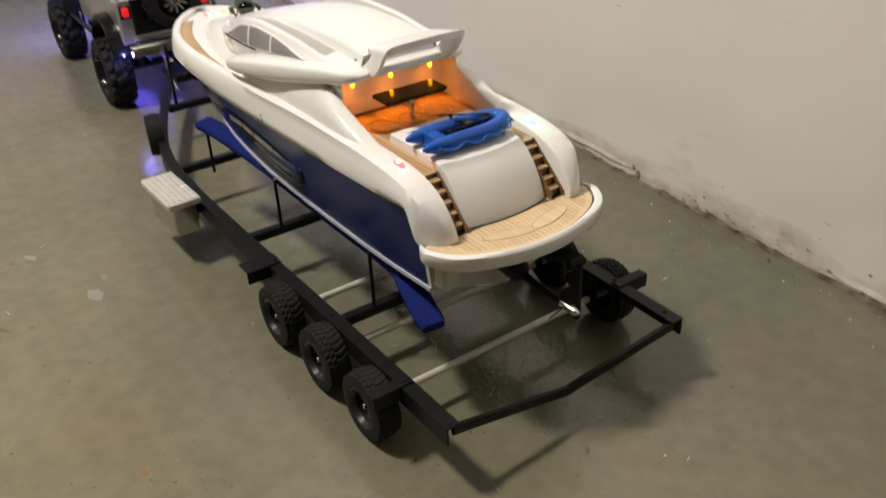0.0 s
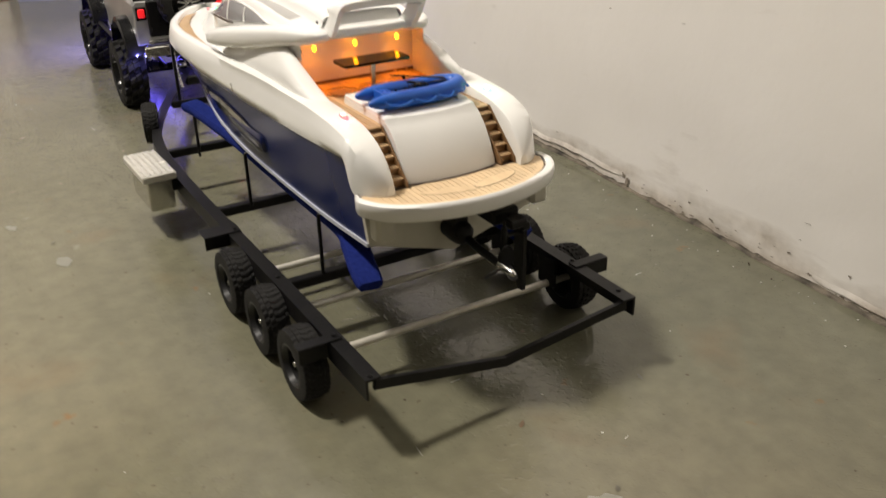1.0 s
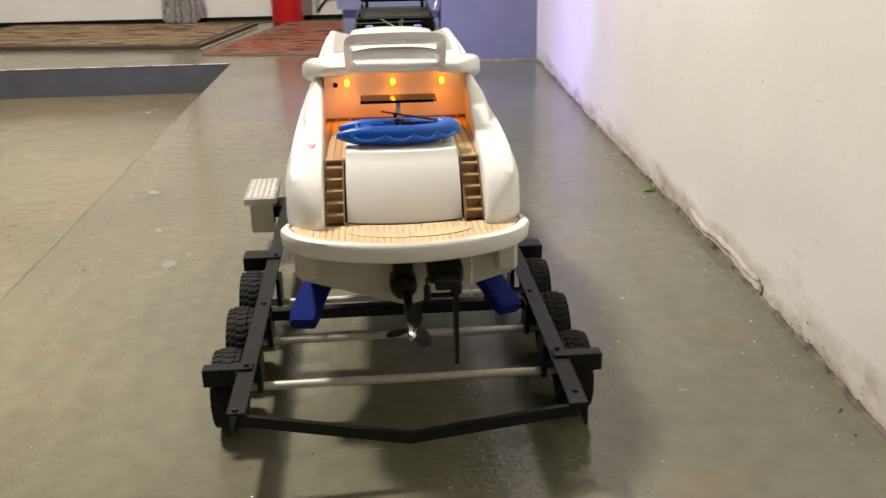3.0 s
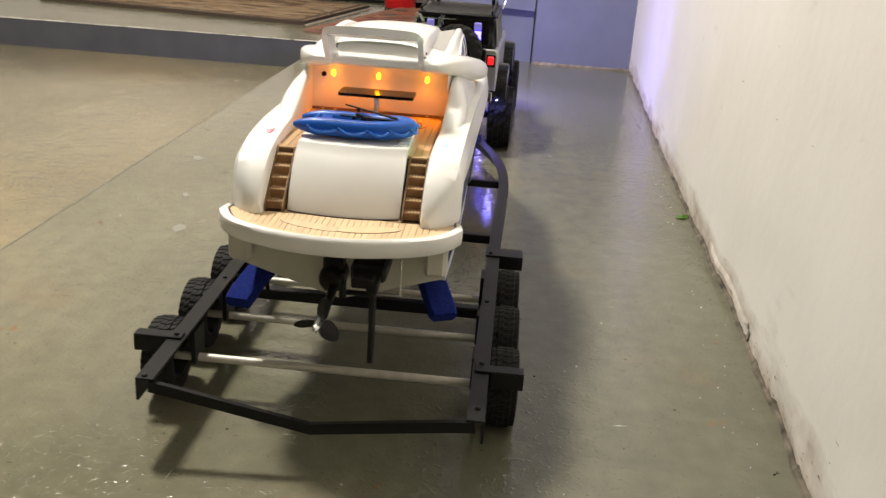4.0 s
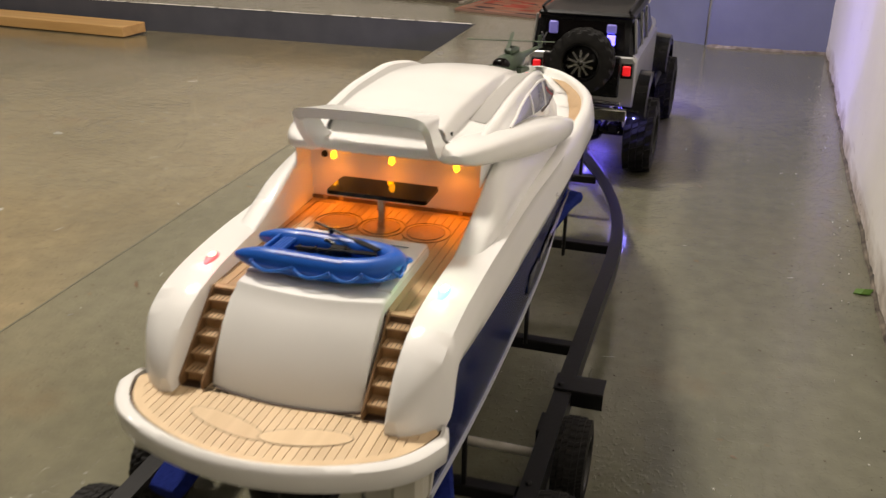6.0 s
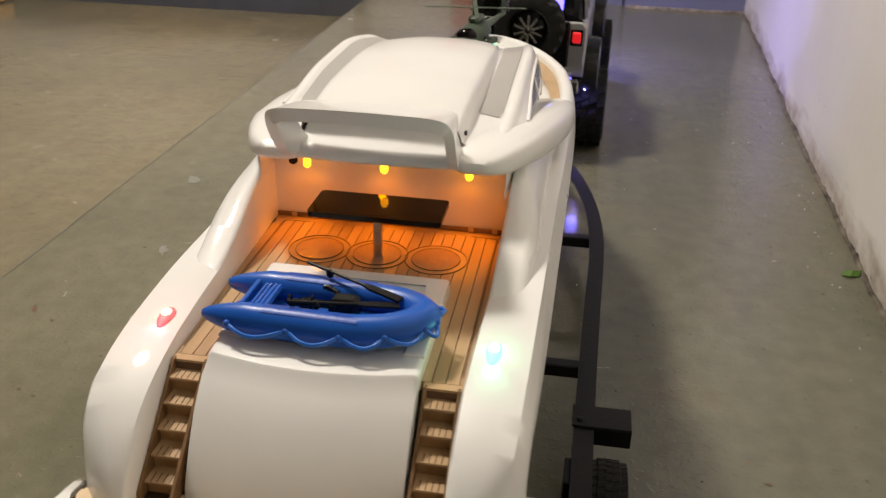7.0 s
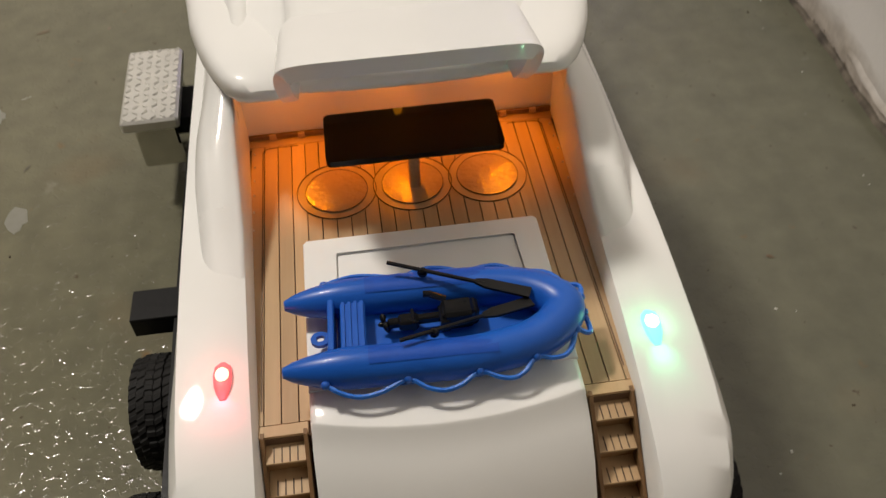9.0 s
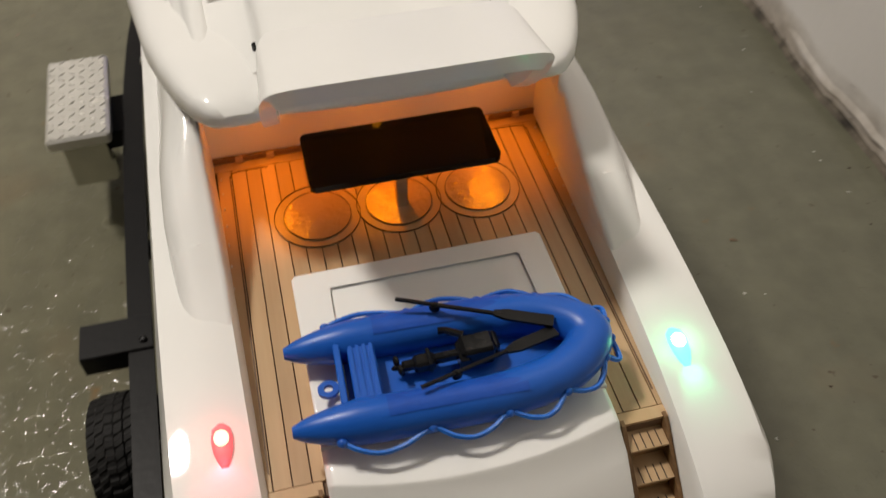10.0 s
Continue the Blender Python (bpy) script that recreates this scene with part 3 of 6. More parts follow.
# ---- wheels ----
RIM_GREY = material("dark_grey_rim_plastic", (0.022, 0.022, 0.022), 0.35, second=(0.014, 0.014, 0.014), scale=90)

def tyre_mesh(r, w, kind):
    """A tyre about the x axis with its tread cut in; kind 'road' has fine blocks, 'mud' chunky lugs."""
    bm = bmesh.new()
    h = w / 2
    count, rows, depth, gap = (32, 5, 0.024, 0.12) if kind == "road" else (17, 4, 0.085, 0.16)
    edges = [-h * 0.93 + 1.86 * h * j / rows for j in range(rows + 1)]
    e = 1.86 * h / rows * gap / 2
    rings = []
    for k in range(2 * count):
        for side in (gap, 1 - gap):
            ring = [(r * 0.57, -h * 0.80, 0), (r * 0.62, -h * 0.97, 0), (r * 0.76, -h, 0)]
            for j in range(rows):
                lug = (k + j) % 2 == 0 if j not in (0, rows - 1) else k % 2 == (0 if j == 0 else 1)
                crown = 1 - (0.10 if kind == "road" else 0.05) * abs((edges[j] + edges[j + 1]) / 2 / h) ** 2.5
                rr = r * crown * (1.0 if lug else 1 - depth)
                skew = 0.5 * (1 if j < rows / 2 else -1)
                for x in (edges[j] + e, edges[j + 1] - e):
                    ring.append((rr, x, skew * (abs(x) - h * 0.5) / r))
            ring += [(r * 0.76, h, 0), (r * 0.62, h * 0.97, 0), (r * 0.57, h * 0.80, 0)]
            a = math.pi * (k + side) / count
            rings.append([(x, q * math.cos(a + t), q * math.sin(a + t)) for q, x, t in ring])
    rings.append(rings[0])
    rows_v = [[bm.verts.new(p) for p in g] for g in rings[:-1]]
    rows_v.append(rows_v[0])
    for g, q in zip(rows_v, rows_v[1:]):
        for i in range(len(g) - 1):
            bm.faces.new((g[i], g[i + 1], q[i + 1], q[i]))
    return bm


def rim_mesh(r, w, out):
    """A dished wheel centre with spokes, nuts and a hub cap; out is the side that it faces."""
    bm = bmesh.new()
    lathe(bm, [(r * 0.60, -w * 0.46), (r * 0.60, w * 0.46), (r * 0.55, w * 0.48), (r * 0.50, w * 0.30), (r * 0.48, -w * 0.3), (r * 0.55, -w * 0.48), (r * 0.60, -w * 0.46)], 28)
    o = out * w * 0.22
    lathe(bm, [(0.001, o), (r * 0.14, o), (r * 0.17, o - out * 0.001), (r * 0.17, -o * 0.2), (0.001, -o * 0.2)], 16)
    lathe(bm, [(r * 0.54, o * 0.3), (r * 0.46, o * 0.45), (r * 0.22, o * 0.8), (0.001, o * 0.8)], 24)
    for k in range(8):
        vs = box(bm, o - out * w * 0.12 - 0.0015, o - out * w * 0.12 + 0.0015, -r * 0.055, r * 0.055, r * 0.1, r * 0.53)
        bmesh.ops.rotate(bm, verts=vs, cent=(0, 0, 0), matrix=Matrix.Rotation(k * math.pi / 4, 3, "X"))
    return bm


def hub_mesh(r, w, out):
    bm = bmesh.new()
    o = out * w * 0.22
    lathe(bm, [(0.0005, o + out * r * 0.10), (r * 0.07, o + out * r * 0.09), (r * 0.09, o + out * r * 0.02), (r * 0.09, o - out * 0.001)], 12)
    return bm


def wheel(parent, at, r, w, out, kind, rim, tilt=None):
    """wheel > tyre, rim, hub_cap."""
    e = new("wheel")
    e.empty_display_size = 0.01
    e.parent = parent
    e.matrix_basis = tilt if tilt is not None else Matrix.Translation(at)
    part("tyre", tyre_mesh(r, w, kind), RUBBER, e, smooth=30)
    part("rim", rim_mesh(r, w, out), rim, e, smooth=30)
    part("hub_cap", hub_mesh(r, w, out), CHROME, e, "bright metal hub nut", smooth=True)
    return e


# ---- trailer ----
def build_trailer():
    t = root("boat_trailer", "black steel triple-axle boat trailer with blue carpeted bunks", "trailer", pose(0, 0, 0))
    zt = 0.0632
    angle = [(-0.0065, -0.018), (-0.0045, -0.018), (-0.0045, -0.002), (0.0065, -0.002), (0.0065, 0), (-0.0065, 0)]
    left = [(-0.120, 0.0, zt), (-0.121, 0.16, zt), (-0.123, 0.32, zt), (-0.124, 0.45, zt), (-0.122, 0.56, zt), (-0.112, 0.645, zt), (-0.088, 0.725, zt), (-0.045, 0.83, zt), (-0.008, 0.905, zt), (0.010, 0.945, zt)]
    right = [(0.120, -0.012, zt), (0.122, 0.16, zt), (0.124, 0.32, zt), (0.127, 0.45, zt), (0.130, 0.57, zt), (0.124, 0.66, zt), (0.106, 0.745, zt), (0.075, 0.835, zt), (0.046, 0.905, zt), (0.030, 0.945, zt)]
    for pts, mir in ((left, 1), (right, -1)):
        bm = bmesh.new()
        sweep(bm, smooth_line(pts, 5), [(s * mir, v) for s, v in angle])
        part("rail", bm, BLACK_STEEL, t)
    part("tongue", boxes((0.008, 0.034, 0.93, 1.0, zt - 0.016, zt - 0.001), bevel=0.002), BLACK_STEEL, t)
    bm = bmesh.new()
    blob(bm, (0.021, 0.995, zt + 0.004), 0.009, 0.012, 0.009)
    part("coupler", bm, CHROME, t, "bright metal ball coupler", smooth=True)
    for y, x0, x1 in ((0.186, -0.116, 0.118), (0.383, -0.119, 0.122), (0.60, -0.115, 0.124), (0.815, -0.048, 0.080)):
        part("crossbar", boxes((x0, x1, y - 0.005, y + 0.005, zt - 0.014, zt - 0.004), bevel=0.0008), BLACK_STEEL, t)
    # rear guard that drops to a point in the middle
    bm = bmesh.new()
    sweep(bm, [(-0.118, 0.004, zt - 0.008), (-0.105, 0.004, zt - 0.010), (0.001, 0.002, 0.0345), (0.104, -0.006, zt - 0.010), (0.120, -0.007, zt - 0.008)], rect(0.004, 0.0085))
    part("rear_guard", bm, BLACK_STEEL, t)
    for s, y, back in ((-1, 0.068, 0.0055), (1, 0.062, 0.0055), (-1, 0.309, 0.017), (1, 0.309, 0.017)):
        bm = bmesh.new()
        x0, x1 = sorted((s * 0.116, s * 0.154))
        box(bm, x0, x1, y - 0.0055, y + back, zt + 0.0002, zt + 0.0018, 0.0004)
        x0, x1 = sorted((s * 0.129, s * 0.154))
        box(bm, x0, x1, y - 0.0055, y - 0.0040, zt - 0.0125, zt + 0.0004, 0.0003)
        part("fender_bracket", bm, BLACK_STEEL, t)
    for s in (-1, 1):
        for y in (0.004, 0.068, 0.19, 0.309):
            bm = bmesh.new()
            lathe(bm, [(0.0005, 0.0018), (0.0015, 0.0016), (0.0022, 0.0008), (0.0022, 0.0)], 8, "z", Matrix.Translation((s * 0.121, y, zt + (0.002 if y in (0.068, 0.309) else 0))))
            part("bolt", bm, BLACK_STEEL, t)
    for y in (0.097, 0.179, 0.266):
        bm = bmesh.new()
        lathe(bm, [(0.0035, -0.1400), (0.0035, 0.1400)], 12, "x", Matrix.Translation((0, y - 0.003, 0.0323)))
        part("axle", bm, AXLE, t, "bare aluminium axle rod", smooth=True)
        for s in (-1, 1):
            wheel(t, (s * 0.1395, y - 0.003, 0.0323), 0.0325, 0.0240, s, "road", RIM_GREY)
            x0, x1 = sorted((s * 0.113, s * 0.117))
            part("axle_hanger", boxes((x0, x1, y - 0.012, y + 0.012, 0.03, zt - 0.004), bevel=0.0006), BLACK_STEEL, t)
    # bunks: carpeted boards on posts
    for s in (-1, 1):
        for y, top in ((0.164, 0.1235), (0.359, 0.1215), (0.548, 0.124)):
            yy = y + 0.019
            bm = tube(smooth_line([(s * 0.0795, yy, zt - 0.008), (s * 0.0795, yy, 0.5 * (zt + top)), (s * 0.0795, yy, top - 0.008), (s * 0.078, yy, top - 0.005), (s * 0.074, yy, top - 0.0045), (s * 0.060, yy, top - 0.008)], 4), 0.0019, 8, up=(0, 1, 0))
            part("post", bm, BLACK_STEEL, t)
        tail = [(-0.077, 0.086, 0.089), (-0.0735, 0.108, 0.096), (-0.067, 0.135, 0.1030)] if s < 0 else [(0.0875, 0.0965, 0.088), (0.082, 0.110, 0.095), (0.0735, 0.133, 0.1030)]
        pts = smooth_line(tail + [(s * 0.062 + 0.002, 0.17, 0.106), (s * 0.060, 0.3, 0.106), (s * 0.062, 0.44, 0.109), (s * 0.074, 0.52, 0.119), (s * 0.083, 0.552, 0.125), (s * 0.0865, 0.562, 0.123)], 6)
        bm = bmesh.new()
        rings = []
        for i, p in enumerate(pts):
            d = (pts[min(i + 1, len(pts) - 1)] - pts[max(i - 1, 0)]).normalized()
            side = d.cross(Vector((0, 0, 1))).normalized()
            up = side.cross(d)
            e = min(i, len(pts) - 1 - i)
            g = 1.0 if e > 2 else (0.85, 0.95, 0.98)[e] if i < 4 else (0.55, 0.85, 0.96)[e]
            rings.append([p + side * a * g + up * b * g for a, b in ((-0.0095, -0.0055), (0.0095, -0.0055), (0.0120, -0.002), (0.0120, 0.002), (0.0095, 0.0055), (-0.0095, 0.0055), (-0.0120, 0.002), (-0.0120, -0.002))])
        loft(bm, rings, close=True)
        part("bunk", bm, CARPET, t, "blue carpeted bunk board", smooth=50)
    for s in (0.0,):
        for x in (-0.035, 0.06):
            part("bow_post", boxes((x - 0.002, x + 0.002, 0.812, 0.816, zt - 0.008, 0.150), bevel=0.0004), BLACK_STEEL, t)
    # tool box with a diamond plate lid
    tb = new("tool_box")
    tb.parent = t
    tb.matrix_basis = pose(-0.1545, 0.508, 0, 0, 0, 1.5)
    tagged(tb, "aluminium tool box with diamond plate lid")
    part("body", boxes((-0.014, 0.015, -0.036, 0.036, 0.034, 0.072), bevel=0.0015), BOX_SIDE, tb)
    part("lid", boxes((-0.020, 0.019, -0.043, 0.043, 0.071, 0.0805), bevel=0.0018), PLATE, tb)
    bm = bmesh.new()
    for i in range(13):
        for j in range(6):
            a = 0.7 if (i + j) % 2 else -0.7
            made = bmesh.ops.create_uvsphere(bm, u_segments=6, v_segments=4, radius=1)["verts"]
            bmesh.ops.transform(bm, matrix=pose(-0.0165 + j * 0.0064, -0.0395 + i * 0.0066, 0.0806, 0, 0, math.degrees(a)) @ Matrix.Diagonal((0.0028, 0.0010, 0.0010, 1)), verts=made)
    part("raised_pattern", bm, PLATE, tb)
    part("bracket", boxes((0.012, 0.034, -0.02, 0.02, 0.048, 0.062), bevel=0.001), BLACK_STEEL, tb)
    wheel(t, None, 0.0285, 0.0205, -1, "road", RIM_GREY, pose(-0.103, 0.712, 0.064, 0, 0, -14))
    # safety chain to the tow car
    for k in range(19):
        u = k / 18
        p = Vector((-0.022 + 0.022 * u, 0.838 + 0.115 * u, 0.073 + 0.030 * u - 0.012 * math.sin(math.pi * u)))
        bm = bmesh.new()
        ring = [(0.0032 * math.cos(a), 0.0020 * math.sin(a), 0) for a in (2 * math.pi * q / 10 for q in range(10))]
        sweep(bm, ring, circle(0.0007, 5), close=True)
        part("chain_link", bm, CHROME, t, "bright steel chain link", at=Matrix.Translation(p) @ pose(0, 0, 0, 90 * (k % 2), -14, 80))
    return t


build_trailer()


# ---- model yacht ----
DECK_Z = 0.2095
BOW = 0.764
chine_x = curve([0.09, 0.15, 0.25, 0.37, 0.47, 0.55, 0.63, 0.70, 0.74, 0.764], [0.080, 0.082, 0.083, 0.082, 0.077, 0.068, 0.053, 0.034, 0.018, 0.003])
chine_z = curve([0.09, 0.2, 0.36, 0.45, 0.55, 0.63, 0.70, 0.764], [0.1245, 0.1210, 0.1200, 0.1215, 0.1280, 0.1370, 0.1490, 0.1640])
keel_z = curve([0.09, 0.3, 0.5, 0.62, 0.71, 0.764], [0.100, 0.097, 0.100, 0.114, 0.136, 0.160])
line_x = curve([0.09, 0.15, 0.25, 0.37, 0.47, 0.55, 0.63, 0.70, 0.74, 0.764], [0.087, 0.089, 0.0900, 0.0905, 0.0900, 0.0860, 0.0740, 0.0520, 0.0310, 0.006])
line_z = curve([0.09, 0.2, 0.3, 0.38, 0.47, 0.56, 0.65, 0.764], [0.196, 0.1900, 0.1860, 0.1835, 0.1808, 0.1788, 0.1785, 0.1795])
edge_x = curve([0.0765, 0.080, 0.085, 0.091, 0.1, 0.15, 0.25, 0.37, 0.47, 0.55, 0.62, 0.66, 0.70, 0.735, 0.755, 0.767], [0.067, 0.0735, 0.0790, 0.0840, 0.0880, 0.0900, 0.0915, 0.0930, 0.0940, 0.0930, 0.0868, 0.0780, 0.0630, 0.0440, 0.0275, 0.011])
edge_z = curve([0.074, 0.08, 0.09, 0.105, 0.125, 0.15, 0.2, 0.27, 0.37, 0.5, 0.6, 0.7, 0.767], [0.171, 0.185, 0.198, 0.208, 0.2145, 0.2180, 0.2205, 0.2205, 0.2180, 0.2140, 0.2105, 0.2070, 0.2055])


def mirrored(ring):
    """A row of points for the starboard side, carried round to port."""
    return ring + [(-x, y, z) for x, y, z in ring[::-1]]


def build_yacht():
    y0 = root("model_yacht", "white and navy model motor yacht on the trailer", "model boat", pose(0.0052, 0, 0, 0, 0, -0.1))
    ys = [0.090 + (BOW - 0.090) * k / 44 for k in range(45)]
    bm = bmesh.new()
    rings = []
    for y in ys:
        cx, cz, lx, lz = chine_x(y), chine_z(y), line_x(y), line_z(y)
        flare = 0.004 * min(max((y - 0.35) / 0.3, 0), 1)
        rake = 0.011 if y == ys[0] else 0.0
        lx -= 0.003 * min(max((0.135 - y) / 0.03, 0), 1)
        rings.append([(lx, y + rake, lz), (cx + (lx - cx) * 0.62 - flare, y + rake * 0.5, cz + (lz - cz) * 0.5), (cx, y, cz)])
    for s in (1, -1):
        bmx = bmesh.new()
        loft(bmx, [[(s * x, y, z) for x, y, z in r] for r in rings], caps=False)
        part("hull_side", bmx, BLUE_HULL, y0, "glossy navy blue hull side", smooth=60)
        bmx = bmesh.new()
        sweep(bmx, [(s * (chine_x(y) + 0.0004), y, chine_z(y)) for y in ys], [(-0.0014, -0.0017), (0.0010, -0.0017), (0.0010, 0.0017), (-0.0014, 0.0017)])
        part("boot_stripe", bmx, STRIPE, y0, "pale grey stripe along the chine")
    bm.free()
    bm = bmesh.new()
    loft(bm, [mirrored([(chine_x(y), y, chine_z(y)), (chine_x(y) * 0.5, y, (chine_z(y) + keel_z(y)) / 2 - 0.001), (0.0015, y, keel_z(y))]) for y in ys], caps=False)
    part("hull_bottom", bm, HULL_BOTTOM, y0, "off-white hull bottom", smooth=60)
    bm = bmesh.new()
    ring = [(0.080, 0.1245), (0.085, 0.166), (-0.085, 0.166), (-0.080, 0.1245), (-0.04, 0.112), (0.0, 0.100), (0.04, 0.112)]
    loft(bm, [[(x, yy, z) for x, z in ring] for yy in (0.0885, 0.0935)], close=True)
    part("transom", bm, HULL_BOTTOM, y0, "off-white transom below the platform")
    # white topsides and bulwark, from the quarters to the bow
    for s in (1, -1):
        bm = bmesh.new()
        rows = []
        for y in [0.0765, 0.078, 0.080, 0.083, 0.088, 0.0915, 0.0935, 0.096, 0.0985, 0.101, 0.1035, 0.1065, 0.110, 0.114, 0.122, 0.13] + [0.14 + (BOW - 0.14) * k / 40 for k in range(41)]:
            ex, ez = edge_x(y), edge_z(y)
            k = min(max((0.1125 - y) / 0.0215, 0), 1)
            k = k * k * (3 - 2 * k)
            lz = line_z(max(y, 0.09)) * (1 - k) + 0.1665 * k
            lx = line_x(max(y, 0.09)) * (1 - k) + (ex + 0.001) * k
            inner = 0.0605 + 0.005 * min(max((y - 0.12) / 0.15, 0), 1)
            b = min(max((y - 0.26) / 0.12, 0), 1)
            b = b * b * (3 - 2 * b)
            wide = ex - (ex - inner) * (1 - b) - 0.0135 * b
            wide = max(min(wide, ex - 0.004), 0.003)
            foot = (DECK_Z if y > 0.124 else 0.168) * (1 - b) + (ez - 0.010) * b
            h = ez - lz
            scoop = 0.0045 * math.sin(math.pi * min(max((y - 0.14) / 0.36, 0), 1))
            rows.append([(s * x, y, z) for x, z in (
                (lx, lz), (lx + 0.0010, lz + 0.0006), (ex + 0.001, lz + h * 0.3), (ex - 0.0005 - scoop, lz + h * 0.62), (ex - (ex - wide) * (0.14 + 0.08 * b), ez - h * (0.055 + 0.035 * b)),
                (ex - (ex - wide) * 0.48, ez), (ex - (ex - wide) * 0.78, ez - 0.0003), (wide + 0.0012, ez - 0.0012), (wide, ez - 0.004), (wide - 0.0004, foot))])
        loft(bm, rows, caps=False)
        f = rows[0]
        bm.faces.new([bm.verts.new(p) for p in f])
        part("topside", bm, WHITE, y0, "glossy white moulded topside", smooth=50)
    # stem cap
    bm = bmesh.new()
    loft(bm, [[(s * 0.011, BOW - 0.005, z) for s in (-1, -0.5, 0, 0.5, 1)] if k == 0 else [(s * 0.010, BOW + 0.005 - 0.005 * s * s, z) for s in (-1, -0.5, 0, 0.5, 1)]
              for k, z in ((0, 0.2058), (1, 0.2050), (1, 0.1770))], caps=False)
    part("stem_cap", bm, WHITE, y0, smooth=True)
    # foredeck
    bm = bmesh.new()
    rows = [[(u * max(edge_x(y) - 0.0125, 0.002), y, edge_z(y) - 0.009 + 0.004 * (1 - u * u)) for u in (-1, -0.7, -0.4, 0, 0.4, 0.7, 1)] for y in [0.33 + 0.0215 * k for k in range(21)]]
    loft(bm, rows, caps=False)
    part("foredeck", bm, WHITE, y0, smooth=True)
    for s in (1, -1):
        bm = bmesh.new()
        rows = []
        for k in range(26):
            y = 0.49 + 0.0094 * k
            a = max(edge_x(y) - 0.0138, 0.0015)
            b2 = max(a - min(0.003 + 0.011 * (y - 0.49) / 0.13, 0.0140), 0.001)
            z = edge_z(y) - 0.0068
            rows.append([(s * a, y, z), (s * b2, y, z + 0.0016)])
        loft(bm, rows, caps=False)
        part("side_deck", bm, TEAK, y0, "tan wooden side deck strip")
    # coachroof ahead of the windscreen
    bm = bmesh.new()
    rows = []
    for y, w, top in ((0.34, 0.074, 0.240), (0.42, 0.073, 0.2395), (0.48, 0.070, 0.2375), (0.54, 0.063, 0.2330), (0.60, 0.052, 0.2265), (0.65, 0.038, 0.2180), (0.68, 0.025, 0.2110), (0.70, 0.010, 0.2030)):
        z = edge_z(y) - 0.008
        rows.append([(u * w, y, z + (top - z) * (1 - abs(u) ** 4)) for u in (-1, -0.96, -0.88, -0.7, -0.4, 0, 0.4, 0.7, 0.88, 0.96, 1)])
    loft(bm, rows, caps=False)
    part("coachroof", bm, WHITE, y0, smooth=True)

    # ---- bathing platform
    def rim_y(x):
        return 0.0305 + 3.6 * x * x + 0.016 * (abs(x) / 0.0925) ** 12
    n = 48
    outer = [(0.0925 * math.sin(math.pi / 2 * k / n), 0) for k in range(-n, n + 1)]
    outer = [(x, rim_y(x)) for x, _ in outer]
    ear = [(0.0924, 0.0795), (0.0915, 0.0850), (0.0900, 0.0895)]
    outer = [(-x, y) for x, y in ear[::-1]] + outer + ear
    inner = [(x * 0.945, min(y + 0.0055, 0.0905)) for x, y in outer]
    bm = bmesh.new()
    rows = []
    for (xo, yo), (xi, yi) in zip(outer, inner):
        rows.append([(xi, yi, 0.1665), (xi, yi, 0.1702), (xi * 0.5 + xo * 0.5, yi * 0.5 + yo * 0.5, 0.1715), (xo, yo, 0.1700), (xo * 1.004, yo - 0.0006, 0.1675),
                     (xo * 0.998, yo + 0.0004, 0.1585), (xo * 0.98, yo + 0.002, 0.1568), (xo * 0.6, yo * 0.4 + 0.055, 0.1568)])
    loft(bm, rows, caps=False)
    part("platform_rim", bm, WHITE, y0, "white moulded rim of the bathing platform", smooth=50)
    bm = bmesh.new()
    prism(bm, inner, 0.158, 0.1672)
    part("platform_bed", bm, SEAM, y0, "brown seams between the planks")
    # quarter to quarter planks
    pitch = 0.0047
    front = lambda x: 0.0905 if abs(x) < 0.0615 else 0.0935

    def plank(x0, x1, ya, yb, z0, z1, mat=TEAK, name="plank", parent=y0):
        b = bmesh.new()
        lo = [b.verts.new(p) for p in ((x0, ya[0], z0), (x1, ya[1], z0), (x1, yb[1], z0), (x0, yb[0], z0))]
        hi = [b.verts.new((v.co.x, v.co.y, z1)) for v in lo]
        b.faces.new(hi)
        for i in range(4):
            b.faces.new((lo[i], lo[(i + 1) % 4], hi[(i + 1) % 4], hi[i]))
        return part(name, b, mat, parent)
    m = 0.0052
    for k in range(-17, 18):
        a, b2 = k * pitch - pitch / 2 + 0.0002, k * pitch + pitch / 2 - 0.0002
        if max(abs(a), abs(b2)) > 0.0860:
            continue
        ya = [rim_y(x / 0.945) + 0.0055 + m for x in (a, b2)]
        yb = [front(a) - 0.004, front(b2) - 0.004]
        if yb[0] - ya[0] > 0.003:
            plank(a, b2, ya, yb, 0.167, 0.1690, PALE_TEAK)
    # border planks round the edge
    bm = bmesh.new()
    band = [(x, y) for x, y in inner if y < 0.088]
    loft(bm, [[(x * 0.984, y + 0.0013, 0.1691), (x * 0.935, y + m - 0.0002, 0.1691)] for x, y in band], caps=False)
    part("margin_plank", bm, PALE_TEAK, y0, "curved margin plank")
    bm = boxes((-0.060, 0.060, 0.0838, 0.0915, 0.167, 0.1690), bevel=0.0002)
    part("margin_plank", bm, PALE_TEAK, y0, "straight margin plank")
